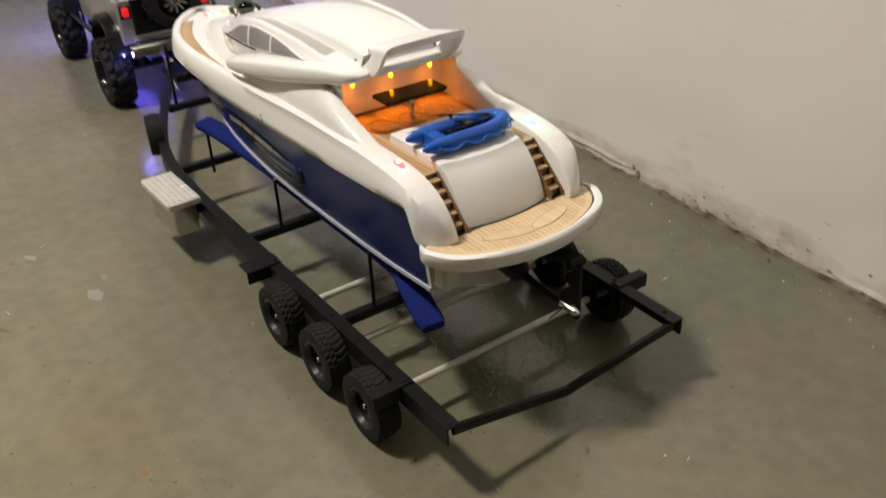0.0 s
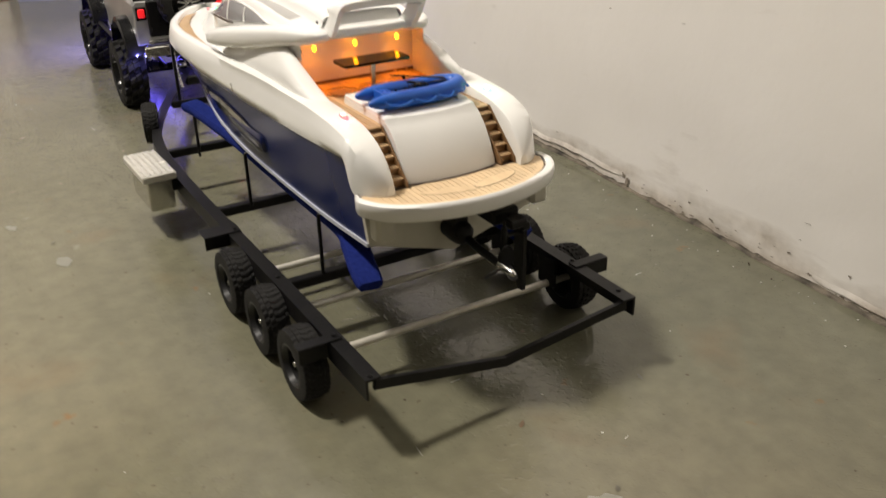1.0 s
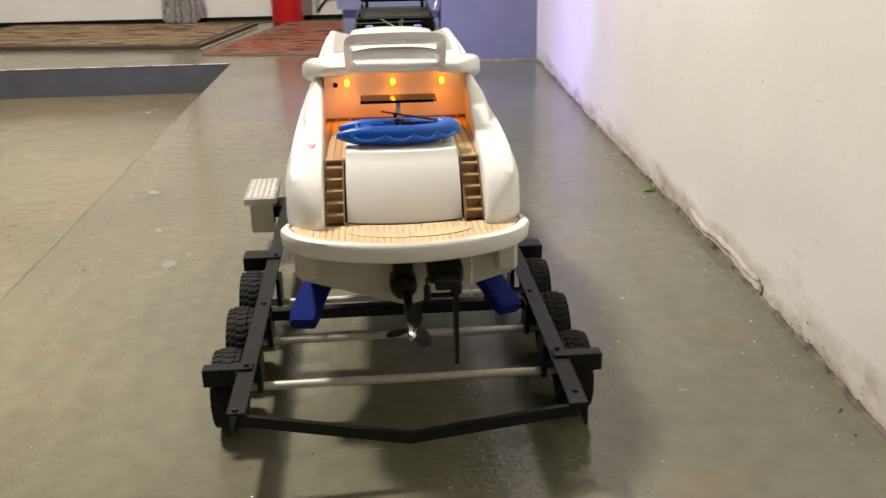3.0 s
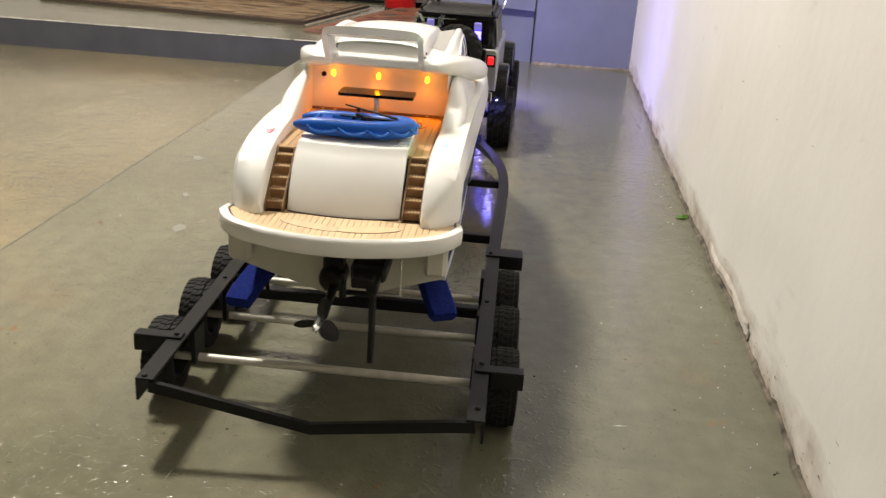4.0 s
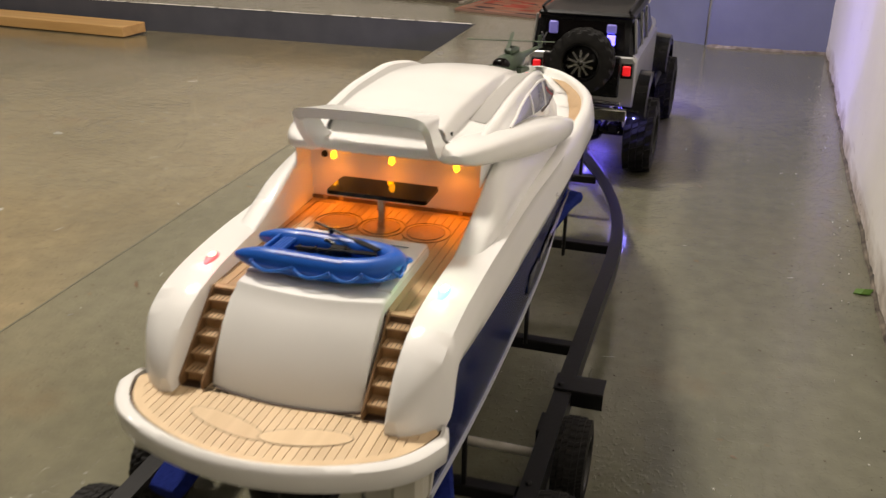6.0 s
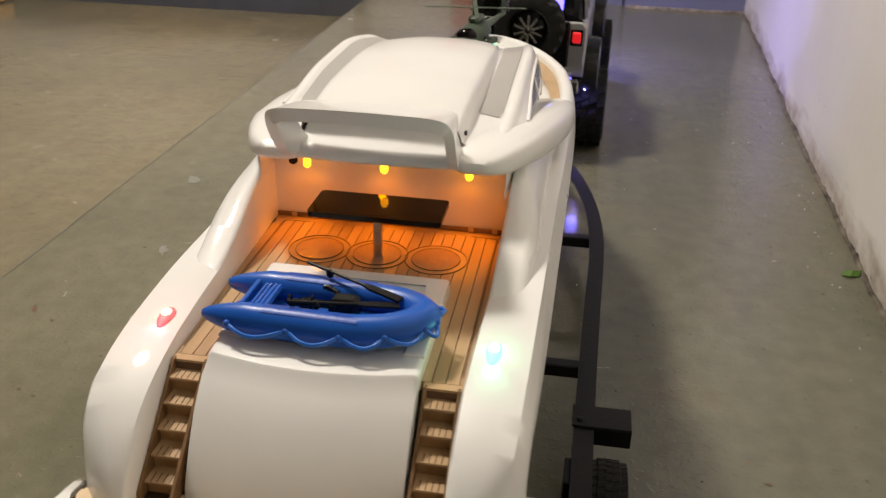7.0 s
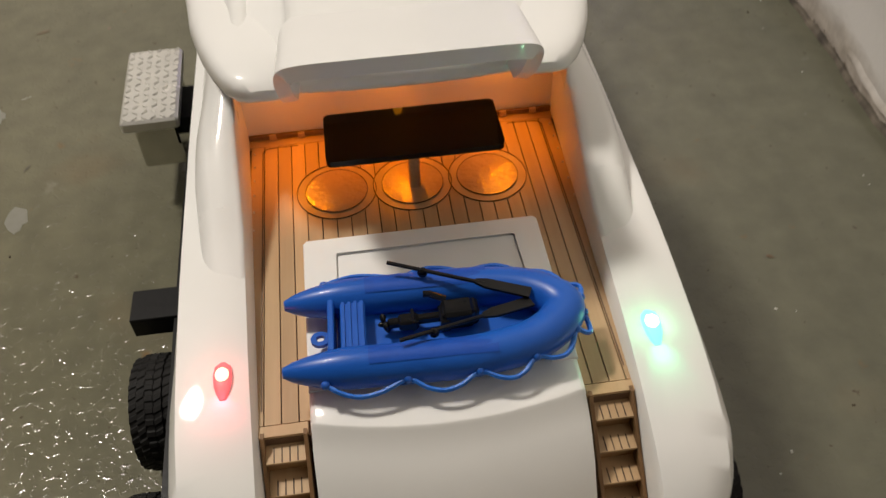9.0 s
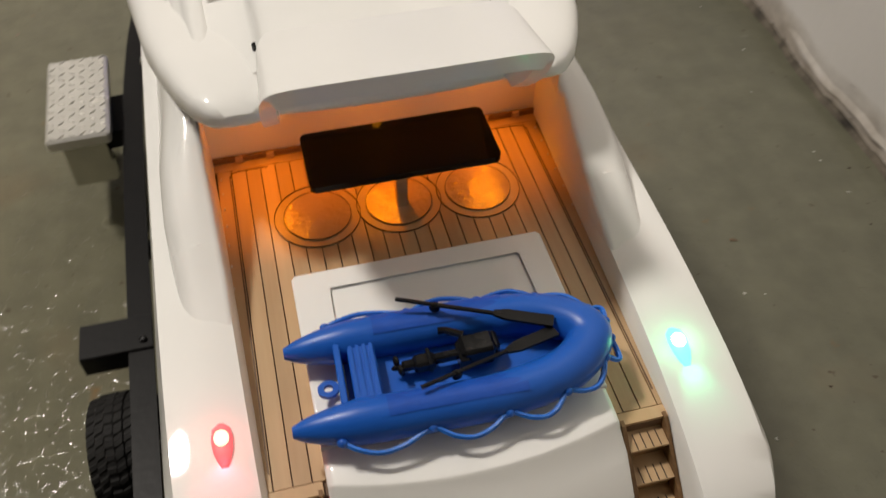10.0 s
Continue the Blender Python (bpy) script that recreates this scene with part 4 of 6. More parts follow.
    for cx, cy, rx, ry, turn, z in ((-0.0185, 0.0612, 0.0250, 0.0066, -15, 0.1691), (0.0245, 0.0618, 0.0240, 0.0072, 15, 0.1693)):
        for sc, mt, dz, nm in ((0.0, SEAM, 0.0, "inlay_line"), (0.00040, PALE_TEAK, 0.0001, "oval_inlay")):
            bm = bmesh.new()
            c, q = math.cos(radians(turn)), math.sin(radians(turn))
            ring = [((rx - sc) * math.cos(a), (ry - sc) * math.sin(a)) for a in (2 * math.pi * k / 40 for k in range(40))]
            prism(bm, [(cx + c * x - q * y, cy + q * x + c * y) for x, y in ring], 0.1685, z + dz)
            part(nm, bm, mt, y0)

    # ---- engine hatch between the stairs
    prof = [(0.2015, 0.2100), (0.2015, 0.2150), (0.2005, 0.2165), (0.130, 0.2168), (0.1245, 0.2163), (0.1238, 0.2160), (0.1232, 0.2148), (0.1160, 0.2095), (0.1065, 0.2000), (0.0985, 0.1880), (0.0920, 0.1755), (0.0895, 0.1675)]
    bm = bmesh.new()
    rows = []
    for u in (-1, -0.985, -0.95, -0.8, -0.6, -0.4, -0.2, 0, 0.2, 0.4, 0.6, 0.8, 0.95, 0.985, 1):
        w = 0.0435
        drop = 0.002 if abs(u) == 1 else 0.0005 if abs(u) == 0.985 else 0
        bow = 0.0062 * (1 - u * u)
        rows.append([(u * w, y - (bow if y < 0.126 else 0), z - (drop if z > 0.2101 else 0)) for y, z in prof])
    loft(bm, rows, caps=False)
    for r in (rows[0], rows[-1]):
        bm.faces.new([bm.verts.new(p) for p in r + [(r[0][0], 0.2045, 0.1675)]])
    part("engine_hatch", bm, WHITE, y0, "white curved engine hatch", smooth=50)
    bm = bmesh.new()
    sweep(bm, [(0.0430 * u, 0.0888 - 0.0062 * (1 - u * u), 0.1694) for u in (k / 12 - 1 for k in range(25))], rect(0.0014, 0.0006))
    part("hatch_gap", bm, CAULK, y0, "dark gap at the foot of the hatch")
    bm = bmesh.new()
    prism(bm, [(-0.0435, 0.135), (-0.0325, 0.135), (-0.0325, 0.1925), (-0.0315, 0.1937), (0.0335, 0.1937), (0.0345, 0.1925), (0.0345, 0.135), (0.0435, 0.135), (0.0435, 0.1995), (0.0422, 0.2010), (-0.0422, 0.2010), (-0.0435, 0.1995)], 0.2160, 0.2177)
    bmesh.ops.bevel(bm, geom=[e for e in bm.edges if all(v.co.z > 0.2172 for v in e.verts)], offset=0.0009, segments=4, affect="EDGES", profile=0.5)
    part("hatch_lip", bm, WHITE, y0, "raised white lip round the hatch top", smooth=50)
    # stairs of cut plywood
    for s in (-1, 1):
        st = new("stair")
        st.parent = y0
        xa, xb = sorted((s * 0.0452, s * 0.0600))
        for x in (xa, xb - 0.0012):
            bm = bmesh.new()
            loft(bm, [[(xx, yy, zz) for yy, zz in ((0.0835, 0.1695), (0.0835, 0.174), (0.1245, 0.2100), (0.1265, 0.2100), (0.1265, 0.1695))] for xx in (x, x + 0.0012)], close=True)
            part("stringer", bm, STRINGER, st, "brown laser-cut stair side")
        for k in range(1, 6):
            z = 0.169 + 0.0072 * k
            y = 0.0850 + 0.0074 * k
            bm = boxes((xa + 0.0012, xb - 0.0012, y - 0.0038, y + 0.0075, z - 0.0011, z), bevel=0.0001)
            part("tread", bm, TEAK, st)
            bm = boxes((xa + 0.0012, xb - 0.0012, y - 0.0018, y - 0.0008, z - 0.0072, z - 0.0011), bevel=0)
            part("riser", bm, PLY, st)
            bm = bmesh.new()
            for q in range(1, 5):
                x = xa + 0.0012 + q * (xb - xa - 0.0024) / 5
                box(bm, x - 0.00018, x + 0.00018, y - 0.0036, y + 0.0018, z, z + 0.00012)
            part("seam", bm, CAULK, st)
        part("stair_floor", boxes((xa, xb, 0.0842, 0.1265, 0.1675, 0.1692), bevel=0), CAULK, st)

    # ---- cockpit
    bm = boxes((-0.0662, 0.0662, 0.125, 0.2745, 0.2000, 0.2082), bevel=0)
    part("cockpit_bed", bm, SEAM, y0, "brown seams between the deck planks")
    pitch = 0.0056
    for k in range(-11, 12):
        a, b2 = k * pitch - pitch / 2 + 0.00022, k * pitch + pitch / 2 - 0.00022
        start = 0.2022 if abs(k * pitch) < 0.0415 else 0.1295
        plank(a, b2, (start, start), (0.2665, 0.2665), 0.2082, DECK_Z)
    for s in ((-0.0665, 0.0665, 0.2668, 0.2735), (-0.0665, -0.0448, 0.1252, 0.1293), (0.0448, 0.0665, 0.1252, 0.1293)):
        part("margin_plank", boxes((*s, 0.2082, DECK_Z), bevel=0.0001), TEAK, y0)
    for n_, cx in enumerate((-0.0300, 0.0005, 0.0310)):
        bm = bmesh.new()
        prism(bm, [(cx + 0.0158 * math.cos(a), 0.2345 + 0.0158 * math.sin(a)) for a in (2 * math.pi * q / 44 for q in range(44))], 0.209, 0.20960 + 0.00004 * n_)
        part("ring", bm, TEAK, y0, "plain wooden ring let into the deck")
        bm = bmesh.new()
        prism(bm, [(cx + 0.0122 * math.cos(a), 0.2345 + 0.0122 * math.sin(a)) for a in (2 * math.pi * q / 40 for q in range(40))], 0.209, 0.21004)
        part("wood_disc", bm, VARNISH, y0, "varnished wooden disc with a rippled gloss")
        for r, z in ((0.0158, 0.20978), (0.0123, 0.21000)):
            bm = bmesh.new()
            sweep(bm, [(cx + r * math.cos(a), 0.2345 + r * math.sin(a), z) for a in (2 * math.pi * q / 44 for q in range(44))], rect(0.0003, 0.0004), close=True)
            part("ring_line", bm, SEAM, y0, "burnt brown outline")
    for s in (-1, 1):
        bm = bmesh.new()
        sweep(bm, smooth_line([(s * 0.0448, 0.2655, DECK_Z), (s * 0.0565, 0.2652, DECK_Z), (s * 0.0592, 0.2625, DECK_Z), (s * 0.0595, 0.2500, DECK_Z), (s * 0.0595, 0.1350, DECK_Z)], 4), rect(0.0005, 0.0003))
        part("border_line", bm, SEAM, y0, "brown inlaid border line")
        for k in range(15):
            y = 0.134 + 0.0092 * k + 0.0016 * math.sin(7.0 * k)
            part("skirting_bead", boxes((s * 0.0628 - 0.0003, s * 0.0628 + 0.0003, y - 0.0004, y + 0.0004, DECK_Z, DECK_Z + 0.0008), bevel=0.0001), CRUMB, y0, "small pale bead along the deck edge")
    # bulkhead, side cheeks and their skirting
    bm = bmesh.new()
    loft(bm, [[(x, 0.2725, 0.209), (x, 0.2710, 0.260), (x, 0.277, 0.260), (x, 0.277, 0.209)] for x in (-0.0665, 0.0665)], close=True)
    part("bulkhead", bm, WHITE, y0, "white cabin bulkhead lit amber")
    part("skirting", boxes((-0.0655, 0.0655, 0.2708, 0.2722, DECK_Z, 0.2120), bevel=0.0002), STRINGER, y0, "stained wooden skirting strip")
    for x in (-0.055, -0.043, 0.044, 0.057):
        part("skirting_block", boxes((x - 0.0014, x + 0.0014, 0.2694, 0.2708, 0.2102, 0.2128), bevel=0.0002), TEAK, y0)
    top = curve([0.165, 0.172, 0.185, 0.205, 0.225, 0.245, 0.262, 0.28, 0.30, 0.34, 0.38, 0.42], [0.2120, 0.2148, 0.2195, 0.2258, 0.2335, 0.2415, 0.2482, 0.2520, 0.2525, 0.2480, 0.2395, 0.226])
    for s in (-1, 1):
        bm = bmesh.new()
        rows = []
        for y in [0.165 + 0.0465 * k / 8 for k in range(9)] + [0.2121 + 0.2079 * k / 29 for k in range(30)]:
            t = top(y)
            inset = 0.0012 * min(max((y - 0.2115) / 0.0006, 0), 1)
            crown = 0.0032 * min(max((0.262 - y) / 0.03, 0), 1) * min(max((y - 0.185) / 0.04, 0), 1)
            full = 1.0 - 0.38 * min(max((0.275 - y) / 0.03, 0), 1)
            inn = 0.0635 + 0.002 * min(max((y - 0.2) / 0.07, 0), 1)
            foot = 0.0780 + 0.0045 * min(max((y - 0.175) / 0.05, 0), 1)
            a, b2 = inn + 0.0022, 0.2150 - 0.004 * min(max((0.185 - y) / 0.02, 0), 1)
            flank = [(a + (foot - a) * math.sin(q) ** (1.15 * full), b2 + (t - b2) * math.cos(q) ** (1.1 * full) + crown * math.sin(2 * q) - inset * (0.2 < q < 0.95)) for q in (math.pi / 2 * n_ / 10 for n_ in range(11))]
            rows.append([(s * x, y, z) for x, z in [(inn - 0.0004, DECK_Z), (inn, t - 0.0016), (inn + 0.0008, t - 0.0003)] + flank + [(foot - 0.003, 0.208)]])
        loft(bm, rows, close=True)
        part("cockpit_side", bm, WHITE, y0, "white moulded flank from coaming to roof", smooth=50)
    # table
    tb = new("cockpit_table")
    tb.parent = y0
    bm = bmesh.new()
    box(bm, -0.0317, 0.0352, 0.2205, 0.2488, 0.2342, 0.2368, 0)
    es = [e for e in bm.edges if abs(e.verts[0].co.z - e.verts[1].co.z) > 0.001]
    bmesh.ops.bevel(bm, geom=es, offset=0.0025, segments=4, affect="EDGES", profile=0.5)
    part("tabletop", bm, DARK_GLASS, tb, "black gloss tabletop with rounded corners")
    part("pedestal", boxes((-0.0008, 0.0036, 0.2310, 0.2350, DECK_Z, 0.2344), bevel=0.0004), CHROME, tb)
    # amber deckhead lamps
    for x in (-0.0435, -0.0018, 0.0430):
        bm = bmesh.new()
        lathe(bm, [(0.0003, 0.2432), (0.0014, 0.2438), (0.0021, 0.2452), (0.0021, 0.2470), (0.0013, 0.2490), (0.0003, 0.2491)], 10, "z", Matrix.Translation((x, 0.2615, 0)))
        part("cabin_lamp", bm, ORANGE_GLOW, y0, "glowing amber lamp under the overhang", smooth=True)
    bm = bmesh.new()
    lathe(bm, [(0.0002, 0.246), (0.0022, 0.246), (0.0026, 0.248)], 12, "y", Matrix.Translation((-0.0545, 0.0240, 0.2430)))
    part("speaker_hole", bm, BLACK_PLASTIC, y0, "small dark round fitting")

    # ---- cabin roof
    sy = [0.245, 0.27, 0.30, 0.35, 0.40, 0.45, 0.50, 0.55, 0.60]
    zt = curve(sy, [0.2795, 0.2835, 0.2855, 0.2850, 0.2810, 0.2725, 0.2600, 0.2465, 0.2320])
    wc = curve(sy, [0.0385, 0.0390, 0.0395, 0.0400, 0.0395, 0.0365, 0.0300, 0.0200, 0.008])
    zf = curve(sy, [0.2690, 0.2705, 0.2720, 0.2740, 0.2730, 0.2665, 0.2550, 0.2425, 0.2300])
    wo = curve(sy, [0.0545, 0.0555, 0.0565, 0.0570, 0.0568, 0.0540, 0.0460, 0.0340, 0.016])
    zo = curve(sy, [0.2640, 0.2670, 0.2705, 0.2750, 0.2755, 0.2695, 0.2535, 0.2390, 0.2290])
    ws = curve(sy, [0.0650, 0.0670, 0.0685, 0.0695, 0.0695, 0.0675, 0.0630, 0.0520, 0.030])
    zs = curve(sy, [0.2600, 0.2620, 0.2640, 0.2580, 0.2505, 0.2455, 0.2425, 0.2330, 0.2230])

    def section(y):
        """Half of the cabin's skin across the boat: raised panel, sunk strip, rail, side down to the sill."""
        c, o = wc(y), wo(y)
        r = [(a * c, zt(y) - 0.0035 * a ** 3) for a in (0, 0.25, 0.5, 0.75, 0.9, 0.97)]
        r += [(c, zt(y) - 0.0042), (c + 0.0012, zt(y) - 0.0060), (c + 0.0022, zf(y) + 0.0008), (c + 0.0034, zf(y))]
        r += [(c + 0.0034 + (o - c - 0.0034) * a, zf(y) + (zo(y) - zf(y)) * a) for a in (0.33, 0.66, 1)]
        r += [(o + 0.0012, zo(y) + 0.0013), (o + 0.0034, zo(y) + 0.0020), (o + 0.0058, zo(y) + 0.0012), (o + 0.0072, zo(y) - 0.0014)]
        r += [side_point(y, a) for a in (0.15, 0.4, 0.7, 1)]
        return [(x, y, z) for x, z in r]

    def side_point(y, a):
        x0, z0 = wo(y) + 0.0076, zo(y) - 0.0026
        return x0 + (ws(y) - x0) * a + 0.0008 * math.sin(math.pi * a), z0 + (min(zs(y), z0 - 0.0005) - z0) * a
    bm = bmesh.new()
    rows = []
    for k in range(45):
        y = sy[0] + (sy[-1] - sy[0]) * k / 44
        r = section(y)
        r += [(ws(y) - 0.0015, y, zs(y) - 0.0012), (ws(y) - 0.002, y, zs(y) - 0.020)]
        rows.append([(-x, yy, z) for x, yy, z in r[:0:-1]] + r)
    loft(bm, rows, caps=False)
    part("cabin_roof", bm, WHITE, y0, "white moulded cabin roof with raised centre panel", smooth=50)
    arch = curve([0.302, 0.320, 0.345, 0.375, 0.41, 0.45, 0.475, 0.495, 0.507], [0.97, 0.62, 0.30, 0.16, 0.13, 0.16, 0.26, 0.55, 0.96])
    for s in (-1, 1):
        bm = bmesh.new()
        rows = []
        for k in range(25):
            y = 0.288 + 0.185 * k / 24
            e = min(max((y - 0.288) / 0.004, 0), 1)
            a, b2 = wc(y) + 0.0040, wo(y) - 0.0006 - 0.0012 * (1 - e)
            f = lambda x: zf(y) + (zo(y) - zf(y)) * (x - wc(y) - 0.0034) / (wo(y) - wc(y) - 0.0034) + 0.0004
            rows.append([(s * (a + (b2 - a) * q / 4), y, f(a + (b2 - a) * q / 4)) for q in range(5)])
        loft(bm, rows, caps=False)
        part("roof_window", bm, STRIP, y0, "grey tinted strip sunk beside the roof panel", smooth=True)

        # side glazing in three panes under an arch
        def on_side(yb, a, out=0.0):
            x, z = side_point(yb, a)
            return (s * (x + out), yb, z + out * 0.2)
        for a, e in ((0.305, 0.3745), (0.3785, 0.4310), (0.4350, 0.505)):
            b = bmesh.new()
            rr = []
            for k in range(11):
                yb = a + (e - a) * k / 10
                rr.append([on_side(yb, 0.965 + (min(arch(yb), 0.955) - 0.965) * q / 6, 0.0006) for q in range(7)])
            loft(b, rr, caps=False)
            part("side_window", b, TINT, y0, "grey tinted side pane", smooth=True)
        for v in (0.3765, 0.4330):
            bm = bmesh.new()
            sweep(bm, [on_side(v, 0.97 + (arch(v) - 0.02 - 0.97) * q / 5, 0.0004) for q in range(6)], rect(0.0030, 0.0014), up=(s, 0, 0.1))
            part("window_bar", bm, WHITE, y0)
        bm = bmesh.new()
        sweep(bm, [on_side(0.302 + 0.205 * k / 30, max(min(arch(0.302 + 0.205 * k / 30), 0.99) - 0.03, 0.02), 0.0004) for k in range(31)], circle(0.0011, 6))
        part("window_frame", bm, WHITE, y0, smooth=True)
        bm = bmesh.new()
        sweep(bm, [(s * (ws(v) + 0.0003), v, zs(v) - 0.0016) for v in (0.415 + 0.0085 * k for k in range(13))], rect(0.0012, 0.0014))
        part("sill_gap", bm, CAULK, y0, "dark gap under the side glazing")
        # wing pod along the cabin's foot
        bm = bmesh.new()
        rows = []
        for y, x, z, a, b2 in ((0.2290, 0.0500, 0.2632, 0.006, 0.0022), (0.2320, 0.0500, 0.2630, 0.0105, 0.0045), (0.2380, 0.0515, 0.2626, 0.0135, 0.0062), (0.2470, 0.0535, 0.2618, 0.0158, 0.0074), (0.2600, 0.0570, 0.2606, 0.0170, 0.0084), (0.28, 0.0620, 0.2578, 0.0172, 0.0096),
                               (0.33, 0.0695, 0.2488, 0.0172, 0.0116), (0.37, 0.0745, 0.2422, 0.0172, 0.0112), (0.40, 0.0770, 0.2370, 0.0165, 0.0102), (0.425, 0.0785, 0.2325, 0.0150, 0.0090), (0.443, 0.0795, 0.2292, 0.0125, 0.0074), (0.455, 0.0800, 0.2270, 0.0085, 0.0050), (0.460, 0.0800, 0.2262, 0.002, 0.0015)):
            rows.append([(s * (x + math.copysign(abs(math.cos(t)) ** 0.62, math.cos(t)) * a), y, z + math.copysign(abs(math.sin(t)) ** 0.62, math.sin(t)) * b2)
                         for t in (2 * math.pi * q / 28 for q in range(28))])
        loft(bm, rows, close=True)
        part("roof_wing", bm, WHITE, y0, "white rounded wing at the cabin's foot", smooth=50)
        bm = bmesh.new()
        lathe(bm, [(0.0002, 0.0), (0.0014, 0.0002), (0.0016, 0.003)], 8, "z", Matrix.Translation((s * 0.0405, 0.2555, 0.2690)))
        part("roof_screw", bm, BLACK_PLASTIC, y0)
    # overhang slab and the spoiler hoop
    bm = bmesh.new()
    rows = []
    for x in [-0.060 + 0.120 * k / 100 for k in range(101)]:
        u = abs(x) / 0.060
        e = 0.2300 + 0.0045 * u * u
        g = min(max((0.0392 - abs(x)) / 0.0022, 0), 1)
        g = g * g * (3 - 2 * g)
        rows.append([(x, 0.278, 0.2585), (x, e + 0.006, 0.2592), (x, e + 0.0015, 0.2596), (x, e + 0.0003, 0.2606), (x, e, 0.2625), (x, e + 0.0003, 0.2652), (x, e + 0.0012, 0.2666), (x, e + 0.0030, 0.2674), (x, e + 0.010, 0.2676), (x, 0.250, 0.2676 + 0.0091 * g), (x, 0.278, 0.2660 + 0.0135 * g), (x, 0.304, 0.2650 + 0.010 * g)])
    loft(bm, rows, close=True)
    part("roof_overhang", bm, WHITE, y0, "white overhang above the cockpit", smooth=50)
    bm = bmesh.new()
    path = smooth_line([(-0.0425, 0.2225, 0.2640), (-0.0430, 0.2120, 0.2745), (-0.0425, 0.2020, 0.2890), (-0.0370, 0.1975, 0.2955), (-0.018, 0.1960, 0.2970), (0, 0.1955, 0.2973),
                        (0.018, 0.1960, 0.2970), (0.0370, 0.1975, 0.2955), (0.0425, 0.2020, 0.2890), (0.0430, 0.2120, 0.2745), (0.0425, 0.2225, 0.2640)], 4)
    rings = []
    for i, p in enumerate(path):
        q = abs(i / (len(path) - 1) - 0.5) * 2
        side = min(max((q - 0.4) / 0.3, 0), 1)
        inw = (Vector((-p.x, 0, 0)).normalized() * side + Vector((0, 0, -1)) * (1 - side)).normalized() * (0.0064 - 0.0016 * side)
        back = Vector((0, 0.041, -0.0085)) * (1 - side) + Vector((-0.002 * math.copysign(1, p.x), 0.016 + 0.010 * (q - 0.5) * 2, 0)) * side
        rings.append([p, p + back * 0.5, p + back, p + back + inw, p + back * 0.5 + inw, p + inw + Vector((0, 0.001, 0))])
    loft(bm, rings, close=True)
    part("spoiler_hoop", bm, WHITE, y0, "white spoiler hoop over the roof's rear edge", smooth=35)

    # ---- hull windows, fittings and running gear
    def hull_at(y, q, s, out):
        cx, cz, lx, lz = chine_x(y), chine_z(y), line_x(y), line_z(y)
        return (s * (cx + (lx - cx) * (0.24 + 0.76 * q) + out), y, cz + (lz - cz) * q)
    for s in (-1, 1):
        bm = bmesh.new()
        rows = []
        low = curve([0.300, 0.34, 0.41, 0.44, 0.475, 0.53], [0.32, 0.40, 0.42, 0.44, 0.52, 0.60])
        high = curve([0.300, 0.335, 0.36, 0.41, 0.44, 0.475, 0.53], [0.58, 0.60, 0.66, 0.72, 0.75, 0.72, 0.64])
        for k in range(24):
            y = 0.300 + 0.23 * k / 23
            rows.append([hull_at(y, low(y), s, 0.0008), hull_at(y, high(y), s, 0.0008)])
        loft(bm, rows, caps=False)
        part("hull_window", bm, DARK_GLASS, y0, "long dark wedge-shaped hull window")
        for a, e in ((0.336, 0.359), (0.362, 0.407), (0.410, 0.434), (0.437, 0.474)):
            bm = bmesh.new()
            bm.faces.new([bm.verts.new(hull_at(y, q, s, 0.0014)) for y, q in ((a, high(a) - 0.13), (e, high(e) - 0.15), (e, high(e) - 0.025), (a, high(a) - 0.025))])
            part("hull_window_pane", bm, PANE, y0, "pale reflecting pane of the hull window")
        # rounded fairing below the window
        bm = bmesh.new()
        rows = []
        for y, o, zl, zh in ((0.2990, 0.0008, 0.1475, 0.1510), (0.3000, 0.0026, 0.1435, 0.1550), (0.3025, 0.0044, 0.1405, 0.1575), (0.307, 0.0054, 0.1390, 0.1585), (0.315, 0.0058, 0.1385, 0.1585), (0.34, 0.0054, 0.1390, 0.1575), (0.37, 0.0040, 0.1400, 0.1555), (0.40, 0.0022, 0.1420, 0.1540), (0.425, 0.0004, 0.1440, 0.1520)):
            w = hull_at(y, 0.55, 1, 0)[0]
            o = o * 0.4 if s > 0 else o
            zm, zr = (zl + zh) / 2, (zh - zl) / 2
            rows.append([(s * (w - 0.006), y, zl - 0.004)] + [(s * (w + o * math.cos(a) ** 0.7 - 0.001), y, zm + zr * math.sin(a)) for a in (-1.5 + 0.3 * v for v in range(11))] + [(s * (w - 0.006), y, zh + 0.003)])
        loft(bm, rows, close=True)
        part("hull_fairing", bm, DARK_NAVY, y0, "navy rounded fairing on the hull side", smooth=50)
        bm = bmesh.new()
        box(bm, s * 0.0925 - 0.0012, s * 0.0925 + 0.0012, 0.3665, 0.3695, 0.1885, 0.196, 0.0004)
        box(bm, s * 0.0925 - 0.002, s * 0.0925 + 0.002, 0.3655, 0.3705, 0.1950, 0.1965, 0.0004)
        part("cleat", bm, CHROME, y0, "small bright metal cleat")
        bm = bmesh.new()
        rows = [[(s * 0.0705 + q * math.cos(t), y, z + q * 0.45 * math.sin(t)) for t in (2 * math.pi * v / 12 for v in range(12))]
                for y, q, z in ((0.1365, 0.0010, 0.2163), (0.1385, 0.0020, 0.2169), (0.1410, 0.0028, 0.2175), (0.145, 0.0031, 0.2180), (0.1480, 0.0026, 0.2182), (0.1498, 0.0009, 0.2180))]
        loft(bm, rows, close=True)
        lens = part("navigation_light", bm, GREEN_GLOW if s > 0 else RED_GLOW, y0, "glowing green lamp lens" if s > 0 else "glowing red lamp lens", smooth=True)
        bm = bmesh.new()
        blob(bm, (s * 0.0705, 0.1445, 0.2190), 0.0022, 0.0026, 0.0016)
